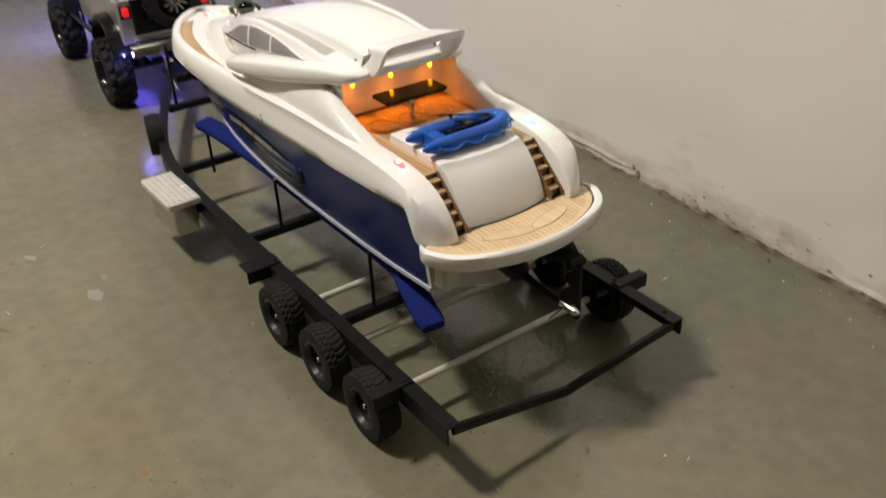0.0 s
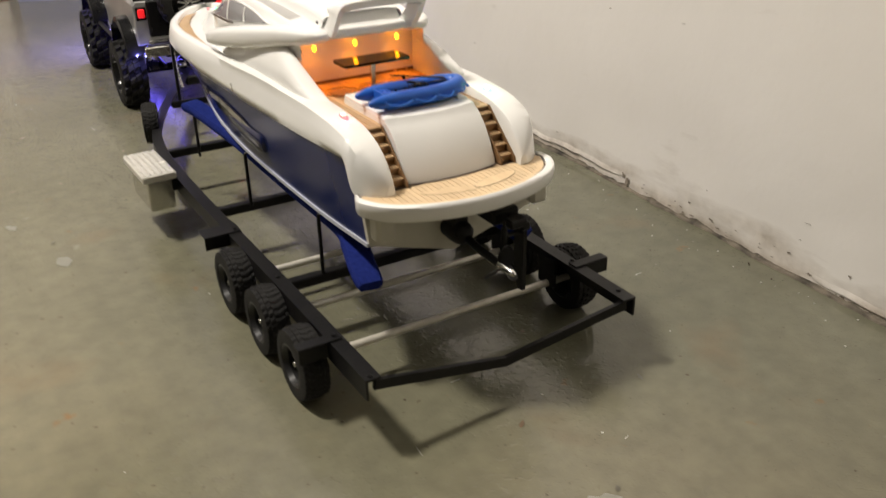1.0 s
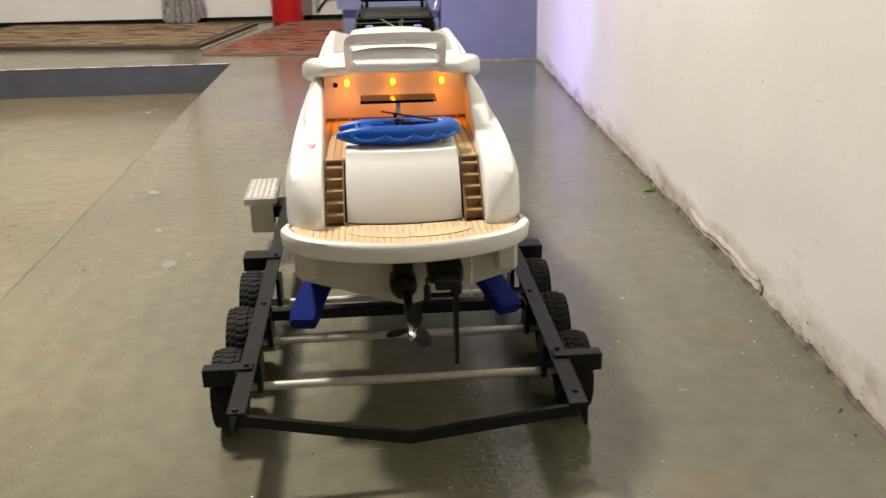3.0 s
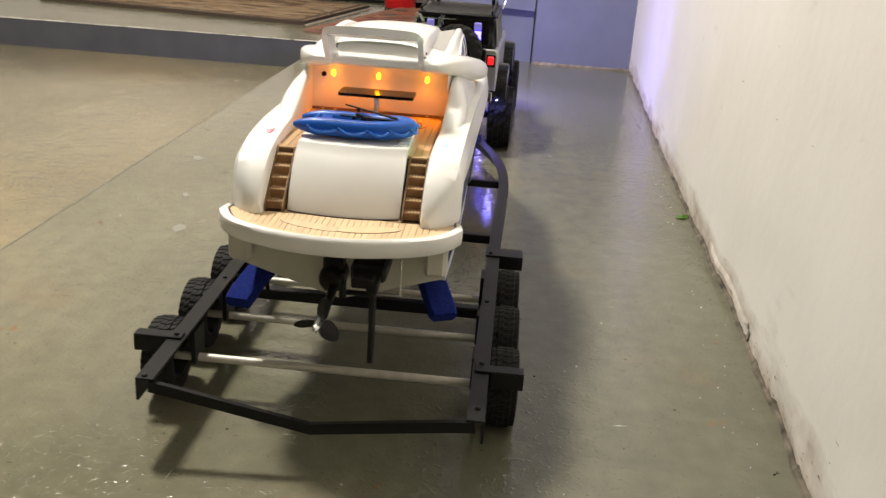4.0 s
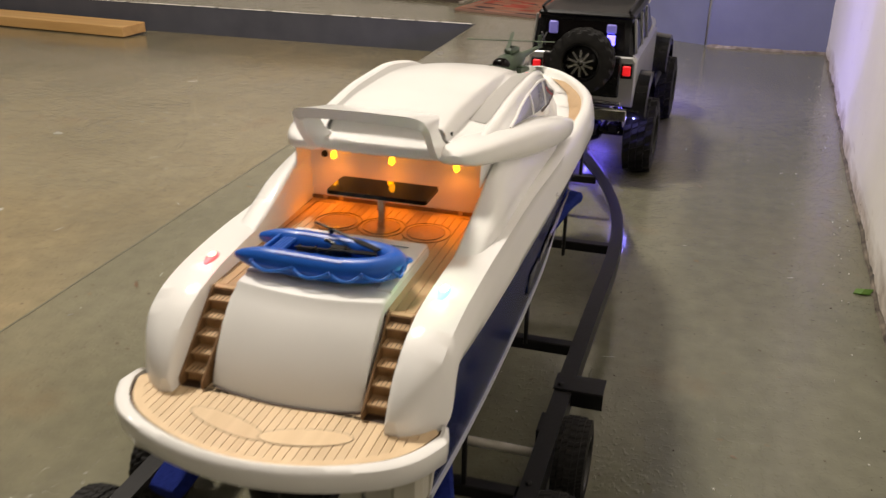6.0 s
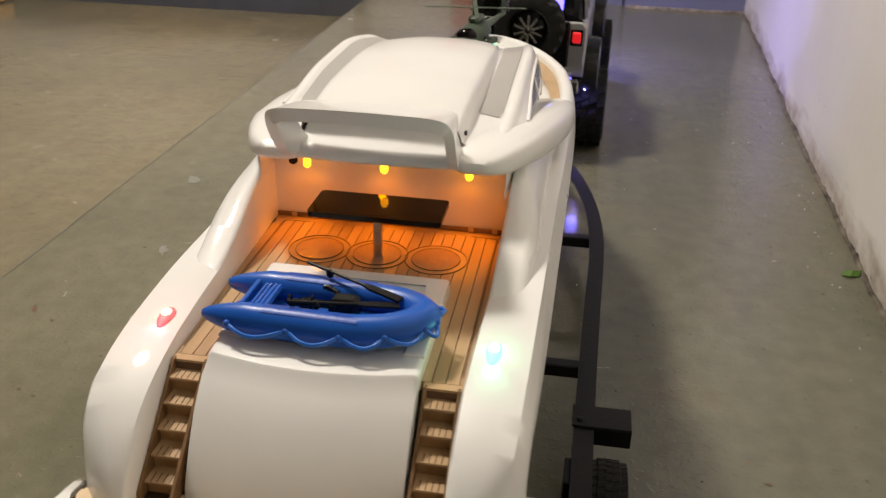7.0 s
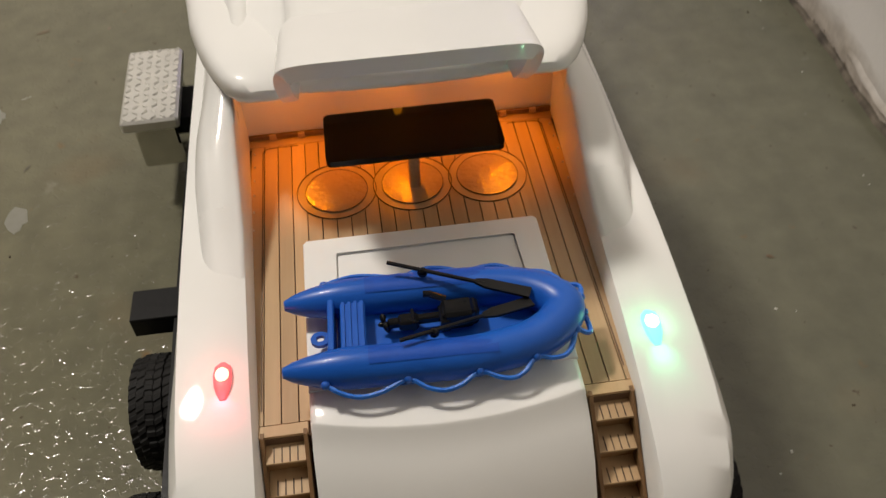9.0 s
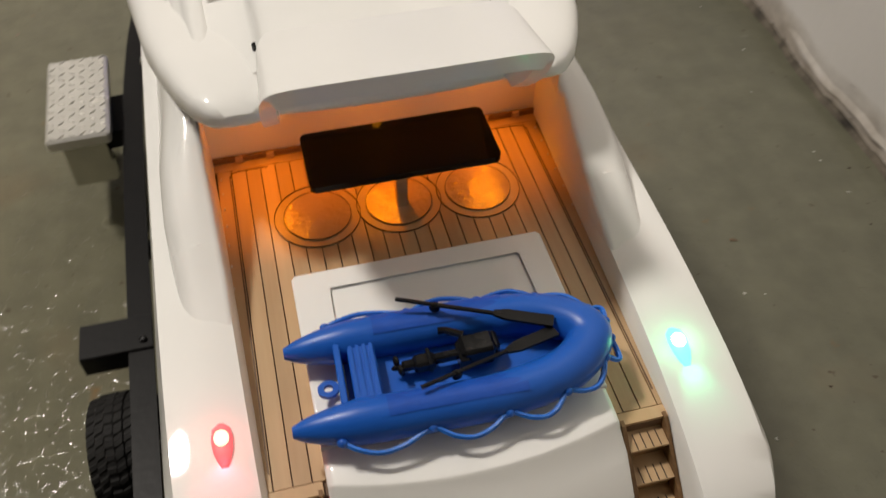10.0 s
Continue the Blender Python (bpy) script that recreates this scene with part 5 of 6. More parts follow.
        part("lamp_core", bm, GREEN_CORE if s > 0 else RED_CORE, lens, smooth=True)
        bm = bmesh.new()
        blob(bm, (s * 0.0055, 0.724, 0.2045), 0.0022, 0.0036, 0.0016)
        part("bow_light", bm, GREEN_GLOW if s > 0 else RED_GLOW, y0, smooth=True)
        part("corner_block", boxes((s * 0.0745 - 0.0085, s * 0.0745 + 0.0085, 0.066, 0.082, 0.1335, 0.158), bevel=0.003), HULL_BOTTOM, y0, "off-white block under the platform's corner")
    # propeller drive
    dr = new("drive")
    dr.parent = y0
    bm = bmesh.new()
    lathe(bm, [(0.0005, 0.0620), (0.0062, 0.0625), (0.0088, 0.0650), (0.0104, 0.0690), (0.0108, 0.0760), (0.0100, 0.0830), (0.0100, 0.0890)], 18, "y", Matrix.Translation((-0.0035, 0, 0.1240)))
    part("drive_housing", bm, BLACK_STEEL, dr, "round black drive housing on the transom", smooth=40)
    part("drive_bracket", boxes((-0.011, 0.004, 0.070, 0.089, 0.128, 0.150), bevel=0.002), BLACK_STEEL, dr)
    for q in range(5):
        a = 2 * math.pi * q / 5 + 0.4
        bm = bmesh.new()
        blob(bm, (-0.0035 + 0.0082 * math.cos(a), 0.0655, 0.1240 + 0.0082 * math.sin(a)), 0.0012, 0.0012, 0.0012, 8, 6)
        part("housing_screw", bm, BLACK_PLASTIC, dr, smooth=True)
    part("drive_leg", tube(smooth_line([(-0.0015, 0.072, 0.1225), (-0.0010, 0.055, 0.1185), (-0.0005, 0.028, 0.1165), (-0.0005, 0.012, 0.1160)]), 0.0036), BLACK_STEEL, dr, smooth=True)
    bm = bmesh.new()
    lathe(bm, [(0.0003, -0.0125), (0.0020, -0.0112), (0.0030, -0.0070), (0.0034, 0.002), (0.0040, 0.0080)], 14, "y", Matrix.Translation((-0.0005, 0.0085, 0.1160)))
    part("propeller_nut", bm, CHROME, dr, "bright pointed propeller nut", smooth=True)
    for k in range(3):
        bm = bmesh.new()
        outline = [(0.0064 * math.sin(a) * (1.0 + 0.25 * math.cos(a)), 0.0100 - 0.0088 * math.cos(a)) for a in (2 * math.pi * q / 18 for q in range(18))]
        loft(bm, [[(x * math.cos(0.9 - z * 18), w - x * math.sin(0.9 - z * 18), z) for x, z in outline] for w in (0, 0.0008)], close=True)
        part("propeller_blade", bm, BLACK_STEEL, dr, at=Matrix.Translation((-0.0005, 0.0115, 0.1160)) @ Matrix.Rotation(radians(15 + 120 * k), 4, "Y"))
    bm = bmesh.new()
    prism(bm, [(0.0300, 0.0770), (0.0370, 0.0760), (0.0430, 0.0880), (0.0440, 0.1400), (0.0295, 0.1400)], -0.0016, 0.0016)
    bmesh.ops.transform(bm, matrix=Matrix(((0, 0, 1, 0.0330), (1, 0, 0, 0), (0, 1, 0, 0), (0, 0, 0, 1))), verts=bm.verts)
    part("rudder", bm, BLACK_STEEL, y0, "thin black rudder blade")
    bm = boxes((0.0290, 0.0370, 0.0280, 0.0560, 0.1330, 0.1405), bevel=0.001)
    box(bm, 0.0140, 0.0400, 0.0480, 0.0890, 0.1330, 0.1460, 0.002)
    box(bm, 0.0180, 0.0340, 0.0280, 0.0400, 0.1365, 0.1440, 0.001)
    part("rudder_bracket", bm, BLACK_STEEL, y0)
    part("tiller_arm", boxes((0.0100, 0.0330, 0.0320, 0.0360, 0.1290, 0.1320), bevel=0.0006), BLACK_STEEL, y0)
    bm = bmesh.new()
    lathe(bm, [(0.0003, 0.128), (0.0026, 0.128), (0.0026, 0.140), (0.0012, 0.1402), (0.0012, 0.146)], 10, "z", Matrix.Translation((0.0120, 0.0300, 0)))
    part("linkage_joint", bm, BLACK_STEEL, y0, smooth=40)
    part("water_pickup", boxes((0.0478, 0.0494, 0.074, 0.077, 0.112, 0.146), bevel=0.0003), CHROME, y0, "thin metal water pickup tube")
    return y0


build_yacht()


# ---- inflatable dinghy on the hatch ----
def build_dinghy():
    d = root("toy_dinghy", "blue plastic toy inflatable dinghy lying across the white hatch", "toy boat", pose(0.0047, 0.1490, 0.2184, 0, 0, -2) @ Matrix.Diagonal((1.0, 0.90, 1.0, 1)))
    half = [(-0.049, 0.0150), (-0.034, 0.0154), (-0.010, 0.0158), (0.011, 0.0156), (0.028, 0.0126), (0.0378, 0.0068), (0.0415, 0.0)]
    full = half + [(x, -y) for x, y in half[-2::-1]]
    pts = smooth_line([(x, y, 0.0072 + 0.003 * max(x / 0.05, 0) ** 2) for x, y in full], 5)
    bm = bmesh.new()
    rings = []
    n = len(pts)
    for i, p in enumerate(pts):
        a, b = pts[max(i - 1, 0)], pts[min(i + 1, n - 1)]
        t = (b - a).normalized()
        side = t.cross(Vector((0, 0, 1))).normalized()
        e = min(i, n - 1 - i)
        r = 0.0072 * (0.25 + 0.75 * min(e / 6, 1) ** 0.7)
        rings.append([p + side * (r * math.cos(w)) + Vector((0, 0, r * math.sin(w))) for w in (2 * math.pi * q / 14 for q in range(14))])
    loft(bm, rings, close=True)
    part("tube", bm, DINGHY, d, "blue inflated side tube", smooth=True)
    bm = bmesh.new()
    prism(bm, [(-0.032, -0.014), (0.014, -0.014), (0.030, -0.010), (0.036, 0), (0.030, 0.010), (0.014, 0.014), (-0.032, 0.014)], 0.0012, 0.0045)
    part("sole", bm, DINGHY, d)
    part("transom", boxes((-0.0345, -0.0325, -0.0115, 0.0115, 0.002, 0.0125), bevel=0.0004), DINGHY, d)
    bm = boxes((-0.0305, -0.0225, -0.0125, 0.0125, 0.0095, 0.0112), bevel=0.0003)
    for k in range(4):
        box(bm, -0.0300 + 0.002 * k, -0.0290 + 0.002 * k, -0.0120, 0.0120, 0.0112, 0.0117)
    part("bench", bm, DINGHY, d, "ribbed blue bench")
    bm = bmesh.new()
    lathe(bm, [(0.0014, 0.004), (0.0032, 0.004), (0.0032, 0.0055), (0.0014, 0.0055), (0.0014, 0.004)], 14, "z", Matrix.Translation((-0.0375, 0, 0)))
    part("tow_eye", bm, DINGHY, d)
    for s in (-1, 1):
        bm = bmesh.new()
        loft(bm, [[(x, s * (0.0157 + 0.00735 * math.sin(a)), 0.0072 + 0.00735 * math.cos(a)) for a in (-0.55 + 0.11 * q for q in range(11))] for x in (-0.022 + 0.004 * q for q in range(11))], caps=False)
        part("patch", bm, TREAD, d, "rough blue tread patch", smooth=True)
        line = []
        for k in range(6):
            u = k / 5
            i = int(u * (n // 2 - 5)) + 5
            p = pts[i] if s > 0 else pts[n - 1 - i]
            o = (pts[min(i + 1, n - 1)] - pts[i - 1]).normalized().cross(Vector((0, 0, 1))) if s > 0 else (pts[n - 2 - i] - pts[n - i]).normalized().cross(Vector((0, 0, -1))) * -1
            o = Vector((p.x * 0.25, s * 0.03, 0)).normalized() if p.x < 0.03 else Vector((1, s * 0.5, 0)).normalized()
            q = p + o * 0.0068 + Vector((0, 0, 0.0012 if s > 0 else 0.0002))
            line.append(q)
            bm = bmesh.new()
            blob(bm, q, 0.0016, 0.0016, 0.0016, 10, 8)
            part("rope_knob", bm, DINGHY, d, smooth=True)
        rope = []
        for a, b in zip(line, line[1:]):
            out = Vector(((a.x + b.x) * 0.1, s * 0.01, 0.004 if s > 0 else 0)).normalized()
            rope += [a, (a * 0.75 + b * 0.25) + out * 0.0030 + Vector((0, 0, -0.0016)), (a + b) * 0.5 + out * 0.0044 + Vector((0, 0, -0.0024)), (a * 0.25 + b * 0.75) + out * 0.0030 + Vector((0, 0, -0.0018))]
        part("grab_rope", tube(smooth_line(rope + [line[-1]], 3), 0.0009, 6), ROPE, d, "blue looped grab rope", smooth=True)
        # oars
        tip, blade = (Vector((-0.014, 0.0195, 0.0195)), Vector((0.031, 0.0035, 0.0145))) if s > 0 else (Vector((-0.012, -0.0140, 0.0170)), Vector((0.031, 0.0010, 0.0130)))
        bm = tube([tip, tip.lerp(blade, 0.68)], 0.0007, 8)
        u = (blade - tip).normalized()
        w = u.cross(Vector((0, 0, 1))).normalized()
        a, b = tip.lerp(blade, 0.62), blade
        loft(bm, [[a + w * x * 0.3 + Vector((0, 0, z)) for x, z in ((-0.003, -0.0004), (0.003, -0.0004), (0.003, 0.0006), (-0.003, 0.0006))],
                  [a.lerp(b, 0.2) + w * x + Vector((0, 0, z)) for x, z in ((-0.0020, -0.0004), (0.0020, -0.0004), (0.0020, 0.0006), (-0.0020, 0.0006))],
                  [b + w * x + Vector((0, 0, z)) for x, z in ((-0.0022, -0.0004), (0.0022, -0.0004), (0.0022, 0.0006), (-0.0022, 0.0006))]], close=True)
        part("oar", bm, BLACK_STEEL, d, "black plastic oar")
        bm = bmesh.new()
        blob(bm, tip.lerp(blade, 0.25) - Vector((0, 0, 0.0012)), 0.0018, 0.0014, 0.0022, 8, 6)
        part("oarlock", bm, BLACK_PLASTIC, d, smooth=True)
    om = new("outboard_motor")
    om.parent = d
    om.matrix_basis = pose(0.0, 0.0015, 0.0046, 0, 0, 3)
    tagged(om, "black toy outboard motor laid inside")
    part("cowl", boxes((0.002, 0.0125, -0.0042, 0.0042, 0.001, 0.0092), bevel=0.0012), BLACK_PLASTIC, om)
    bm = boxes((0.0012, 0.0045, -0.0048, 0.0036, 0.0012, 0.0070), bevel=0.0006)
    box(bm, 0.0100, 0.0140, -0.0030, 0.0046, 0.0010, 0.0080, 0.0010)
    part("cowl_band", bm, BLACK_PLASTIC, om)
    bm = boxes((-0.0060, 0.002, -0.0014, 0.0014, 0.003, 0.0062), bevel=0.0005)
    box(bm, -0.0120, -0.0055, -0.0026, 0.0026, 0.0018, 0.0062, 0.0008)
    box(bm, -0.0078, -0.0066, -0.0034, 0.0034, 0.0024, 0.0070, 0.0003)
    box(bm, -0.0155, -0.0115, -0.0016, 0.0016, 0.0028, 0.0058, 0.0006)
    part("leg", bm, BLACK_PLASTIC, om)
    bm = bmesh.new()
    for k in range(3):
        blob(bm, (-0.0168 + 0.0006 * k, 0.0021 * math.cos(k * 2.1 + 0.5), 0.0043 + 0.0021 * math.sin(k * 2.1 + 0.5)), 0.0010, 0.0019, 0.0017, 10, 8)
    blob(bm, (-0.0172, 0, 0.0043), 0.0016, 0.0010, 0.0010, 8, 6)
    part("propeller", bm, BLACK_PLASTIC, om, smooth=True)
    part("tiller", tube([(0.004, 0.004, 0.0085), (-0.001, 0.0065, 0.0095), (-0.003, 0.0068, 0.0095)], 0.0012, 8), BLACK_PLASTIC, om)


build_dinghy()


# ---- toy helicopter on the foredeck ----
def build_helicopter():
    h = root("toy_helicopter", "olive green toy military helicopter standing on the foredeck", "toy helicopter", pose(0.007, 0.600, 0.2262, 0, 0, -16) @ Matrix.Scale(1.25, 4))
    bm = bmesh.new()
    rows = []
    for y, w, z0, z1 in ((-0.020, 0.003, 0.011, 0.014), (-0.017, 0.0068, 0.0075, 0.0165), (-0.009, 0.0090, 0.0055, 0.0205), (0.003, 0.0090, 0.0055, 0.0220), (0.012, 0.0075, 0.0075, 0.0215), (0.020, 0.0035, 0.0125, 0.0185), (0.045, 0.0014, 0.0160, 0.0190), (0.056, 0.0008, 0.0172, 0.0188)):
        rows.append([(w * math.cos(t), y, (z0 + z1) / 2 + (z1 - z0) / 2 * math.sin(t)) for t in (2 * math.pi * q / 14 for q in range(14))])
    loft(bm, rows, close=True)
    part("fuselage", bm, GREEN_PAINT, h, smooth=True)
    bm = bmesh.new()
    blob(bm, (0, -0.0135, 0.0145), 0.0076, 0.0062, 0.0052)
    part("canopy", bm, DARK_GLASS, h, "dark glossy cockpit glazing", smooth=True)
    part("engine", boxes((-0.004, 0.004, -0.004, 0.010, 0.0205, 0.0255), bevel=0.0015), GREEN_PAINT, h)
    part("mast", boxes((-0.0007, 0.0007, -0.0007, 0.0007, 0.025, 0.0315), bevel=0), BLACK_PLASTIC, h)
    for k in range(4):
        bm = boxes((-0.0014, 0.0014, 0.001, 0.035, 0.0308, 0.0313), bevel=0)
        part("rotor_blade", bm, GREEN_PAINT, h, at=Matrix.Rotation(radians(25 + 90 * k), 4, "Z"))
    part("tail_fin", boxes((-0.0005, 0.0005, 0.049, 0.057, 0.0165, 0.0275), bevel=0), GREEN_PAINT, h)
    for k in range(2):
        part("tail_rotor", boxes((0.0008, 0.0013, -0.0008, 0.0008, -0.007, 0.007), bevel=0), BLACK_PLASTIC, h, at=Matrix.Translation((0.001, 0.055, 0.025)) @ Matrix.Rotation(radians(35 + 90 * k), 4, "X"))
    for s in (-1, 1):
        part("skid", tube(smooth_line([(s * 0.009, -0.019, 0.003), (s * 0.009, -0.016, 0.0008), (s * 0.009, 0.010, 0.0008), (s * 0.009, 0.014, 0.0012)]), 0.0008, 6), BLACK_PLASTIC, h)
        for y in (-0.010, 0.006):
            part("strut", tube([(s * 0.009, y, 0.0008), (s * 0.005, y, 0.008)], 0.0006, 6), BLACK_PLASTIC, h)
    for s in (-1, 1):
        part("weapon_pod", tube([(s * 0.013, -0.008, 0.0095), (s * 0.013, 0.006, 0.0095)], 0.0022, 8), GREEN_PAINT, h)
        part("stub_wing", boxes((min(s * 0.006, s * 0.014), max(s * 0.006, s * 0.014), -0.003, 0.002, 0.011, 0.0122), bevel=0), GREEN_PAINT, h)


build_helicopter()


# ---- toy four-wheel-drive that tows the trailer ----
# emission in place of blue light falling on the car's interior
VIOLET_DIM = glow("violet_interior_glow", (0.22, 0.20, 0.62), 0.25)


def build_jeep():
    j = root("model_jeep", "silver radio-controlled off-road car with black roof and blue underlights", "model car", pose(0.030, 1.040, 0, 0, 0, -1.6))
    R = 0.056
    for x, y, s in ((-0.087, 0, -1), (0.087, 0, 1), (-0.087, 0.312, -1), (0.087, 0.312, 1)):
        wheel(j, (x, y, R - 0.001), R, 0.044, s, "mud", BLACK_PLASTIC)
    for y in (0, 0.312):
        bm = bmesh.new()
        lathe(bm, [(0.007, -0.075), (0.007, 0.075)], 12, "x", Matrix.Translation((0, y, R)))
        blob(bm, (0.012, y, R), 0.020, 0.020, 0.018)
        part("axle_housing", bm, BLACK_PLASTIC, j, smooth=True)
    for s in (-1, 1):
        for y in (-0.012, 0.30):
            part("shock_absorber", tube([(s * 0.055, y, R), (s * 0.045, y + 0.02, 0.13)], 0.006, 10), CHROME, j, smooth=True)
    part("chassis", boxes((-0.035, 0.035, -0.06, 0.38, 0.085, 0.105), bevel=0.003), BLACK_STEEL, j)
    # tub and bonnet
    bm = bmesh.new()
    rows = []
    for y, w, z0, z1 in ((-0.062, 0.0735, 0.112, 0.178), (-0.058, 0.0760, 0.108, 0.182), (0.05, 0.0770, 0.105, 0.184), (0.19, 0.0770, 0.105, 0.184)):
        rows.append([(-w, y, z0), (-w - 0.001, y, z1 - 0.006), (-w + 0.004, y, z1), (w - 0.004, y, z1), (w + 0.001, y, z1 - 0.006), (w, y, z0)])
    loft(bm, rows, close=True)
    part("body", bm, SILVER, j, "silver painted body", smooth=30)
    bm = bmesh.new()
    rows = [[(-w, y, 0.12), (-w, y, z - 0.008), (-w + 0.012, y, z), (w - 0.012, y, z), (w, y, z - 0.008), (w, y, 0.12)] for y, w, z in ((0.19, 0.074, 0.186), (0.30, 0.066, 0.180), (0.36, 0.060, 0.174), (0.372, 0.058, 0.166))]
    loft(bm, rows, close=True)
    part("bonnet", bm, SILVER, j, smooth=30)
    # hard top with window openings
    bm = bmesh.new()
    rows = [[(-w, y, z0), (-w + 0.008, y, z1), (w - 0.008, y, z1), (w, y, z0)] for y, w, z0, z1 in ((-0.060, 0.0725, 0.180, 0.184), (-0.052, 0.0720, 0.181, 0.2285), (0.13, 0.0725, 0.181, 0.2320), (0.185, 0.071, 0.183, 0.186))]
    loft(bm, rows, close=True)
    part("hard_top", bm, BLACK_PLASTIC, j, "black hard top", smooth=30)
    bm = bmesh.new()
    box(bm, -0.067, 0.067, -0.056, 0.145, 0.2288, 0.2362, 0.003)
    part("roof_panel", bm, BLACK_STEEL, j)
    for s in (-1, 1):
        for a, e in ((-0.045, 0.015), (0.025, 0.075), (0.085, 0.135)):
            bm = bmesh.new()
            loft(bm, [[(s * (0.0742 - 0.008 * (z - 0.181) / 0.055), y, z) for y in (a, e)] for z in (0.189, 0.222)], caps=False)
            part("side_window", bm, DARK_GLASS, j, "dark side glass")
            bm = bmesh.new()
            sweep(bm, [(s * 0.0737, a - 0.005, 0.184), (s * 0.0687, a - 0.005, 0.230)], rect(0.007, 0.003))
            part("pillar", bm, SILVER, j, "silver window pillar")
        # fender flares and lit inner arches
        for y in (0, 0.312):
            pts = [(s * 0.078, y + 0.066 * math.cos(t), 0.078 + 0.070 * math.sin(t)) for t in (math.pi * q / 10 for q in range(1, 10))]
            bm = bmesh.new()
            loft(bm, [[(s * 0.062, p[1], p[2] + 0.004), (s * 0.094, p[1], p[2] + 0.001), (s * 0.096, p[1], p[2] - 0.006), (s * 0.062, p[1], p[2] - 0.003)] for p in pts], close=True)
            part("fender_flare", bm, BLACK_PLASTIC, j, "black fender flare lit blue", smooth=30)
            point_lamp("wheel_well_light", (0.026 + s * 0.066, 1.030 + y, 0.134), 0.05, (0.13, 0.10, 1.0), 0.004)
        part("tail_light", boxes((s * 0.064 - 0.0055, s * 0.064 + 0.0055, -0.0660, -0.0600, 0.154, 0.168), bevel=0.0015), TAIL_GLOW, j, "lit red tail light")
        part("tail_light_box", boxes((s * 0.064 - 0.0080, s * 0.064 + 0.0080, -0.0640, -0.0580, 0.150, 0.171), bevel=0.001), BLACK_PLASTIC, j)
        part("underglow_strip", boxes((s * 0.060 - 0.002, s * 0.060 + 0.002, -0.03, 0.24, 0.098, 0.101), bevel=0), BLUE_GLOW, j, "lit blue underglow strip")
    # tailgate window, bumper, spare wheel
    part("tailgate", boxes((-0.055, 0.055, -0.0655, -0.0600, 0.122, 0.180), bevel=0.002), BLACK_PLASTIC, j, "black tailgate panel")
    bm = bmesh.new()
    loft(bm, [[(-0.058, -0.0605, 0.188), (0.058, -0.0605, 0.188)], [(-0.054, -0.0545, 0.2245), (0.054, -0.0545, 0.2245)]], caps=False)
    part("rear_window", bm, DARK_GLASS, j, "dark rear window")
    part("interior_light", boxes((0.0325, 0.0440, -0.0622, -0.0590, 0.194, 0.208), bevel=0.0005), BLUE_GLOW, j, "bright blue lamp behind the rear glass")
    # no lamps: these blocks glow to imitate the lit interior
    part("interior_glow_block", boxes((0.0310, 0.0445, -0.0606, -0.0570, 0.209, 0.2225), bevel=0.002), VIOLET_DIM, j, "glowing block in place of the violet-lit interior")
    part("interior_glow_block", boxes((-0.0500, -0.0370, -0.0606, -0.0570, 0.205, 0.2230), bevel=0.002), VIOLET_DIM, j, "glowing block in place of the violet-lit interior")
    for s in (-1, 1):
        part("rear_link", tube([(s * 0.030, -0.020, 0.062), (s * 0.045, 0.10, 0.085)], 0.004, 8), BLACK_PLASTIC, j, smooth=True)
        part("side_step", boxes((s * 0.085 - 0.004, s * 0.085 + 0.004, 0.066, 0.245, 0.092, 0.099), bevel=0.002), BLACK_STEEL, j)
        part("shock_mount", boxes((s * 0.048 - 0.008, s * 0.048 + 0.008, -0.030, -0.012, 0.060, 0.074), bevel=0.002), BLACK_PLASTIC, j)
    part("tailgate_step", boxes((-0.060, 0.060, -0.070, -0.060, 0.112, 0.118), bevel=0.001), CHROME, j)
    part("rear_bumper", boxes((-0.072, 0.072, -0.092, -0.080, 0.096, 0.112), bevel=0.0015), BOX_SIDE, j, "flat brushed metal rear bumper")
    for s in (-1, 1):
        part("bumper_arm", boxes((s * 0.03 - 0.004, s * 0.03 + 0.004, -0.084, -0.04, 0.098, 0.106), bevel=0.001), BLACK_STEEL, j)
    part("hitch", boxes((-0.010, 0.006, -0.105, -0.08, 0.082, 0.094), bevel=0.002), BLACK_STEEL, j)
    w = new("spare_wheel")
    w.parent = j
    w.matrix_basis = pose(0.005, -0.085, 0.175, 0, 0, 90)
    part("tyre", tyre_mesh(0.0445, 0.036, "mud"), RUBBER, w, smooth=30)
    part("rim", rim_mesh(0.0445, 0.036, -1), BLACK_PLASTIC, w, "black rim", smooth=30)
    part("hub_cap", hub_mesh(0.0445, 0.036, -1), CHROME, w, smooth=True)
    bm = bmesh.new()
    for k in range(10):
        vs = box(bm, -0.0195, -0.0180, -0.0015, 0.0015, 0.004, 0.0185)
        bmesh.ops.rotate(bm, verts=vs, cent=(0, 0, 0), matrix=Matrix.Rotation(k * math.pi / 5, 3, "X"))
    part("spoke_star", bm, CHROME, w, "bright metal star of spokes")
    # roof bar
    part("light_bar", boxes((-0.064, 0.064, 0.118, 0.134, 0.247, 0.268), bevel=0.003), BLACK_PLASTIC, j, "black roof light bar")
    part("bar_cable", tube(smooth_line([(0.066, 0.118, 0.260), (0.072, 0.095, 0.262), (0.076, 0.075, 0.250), (0.072, 0.066, 0.2355)]), 0.0012, 6), CHROME, j, "thin pale cable from the light bar", smooth=True)
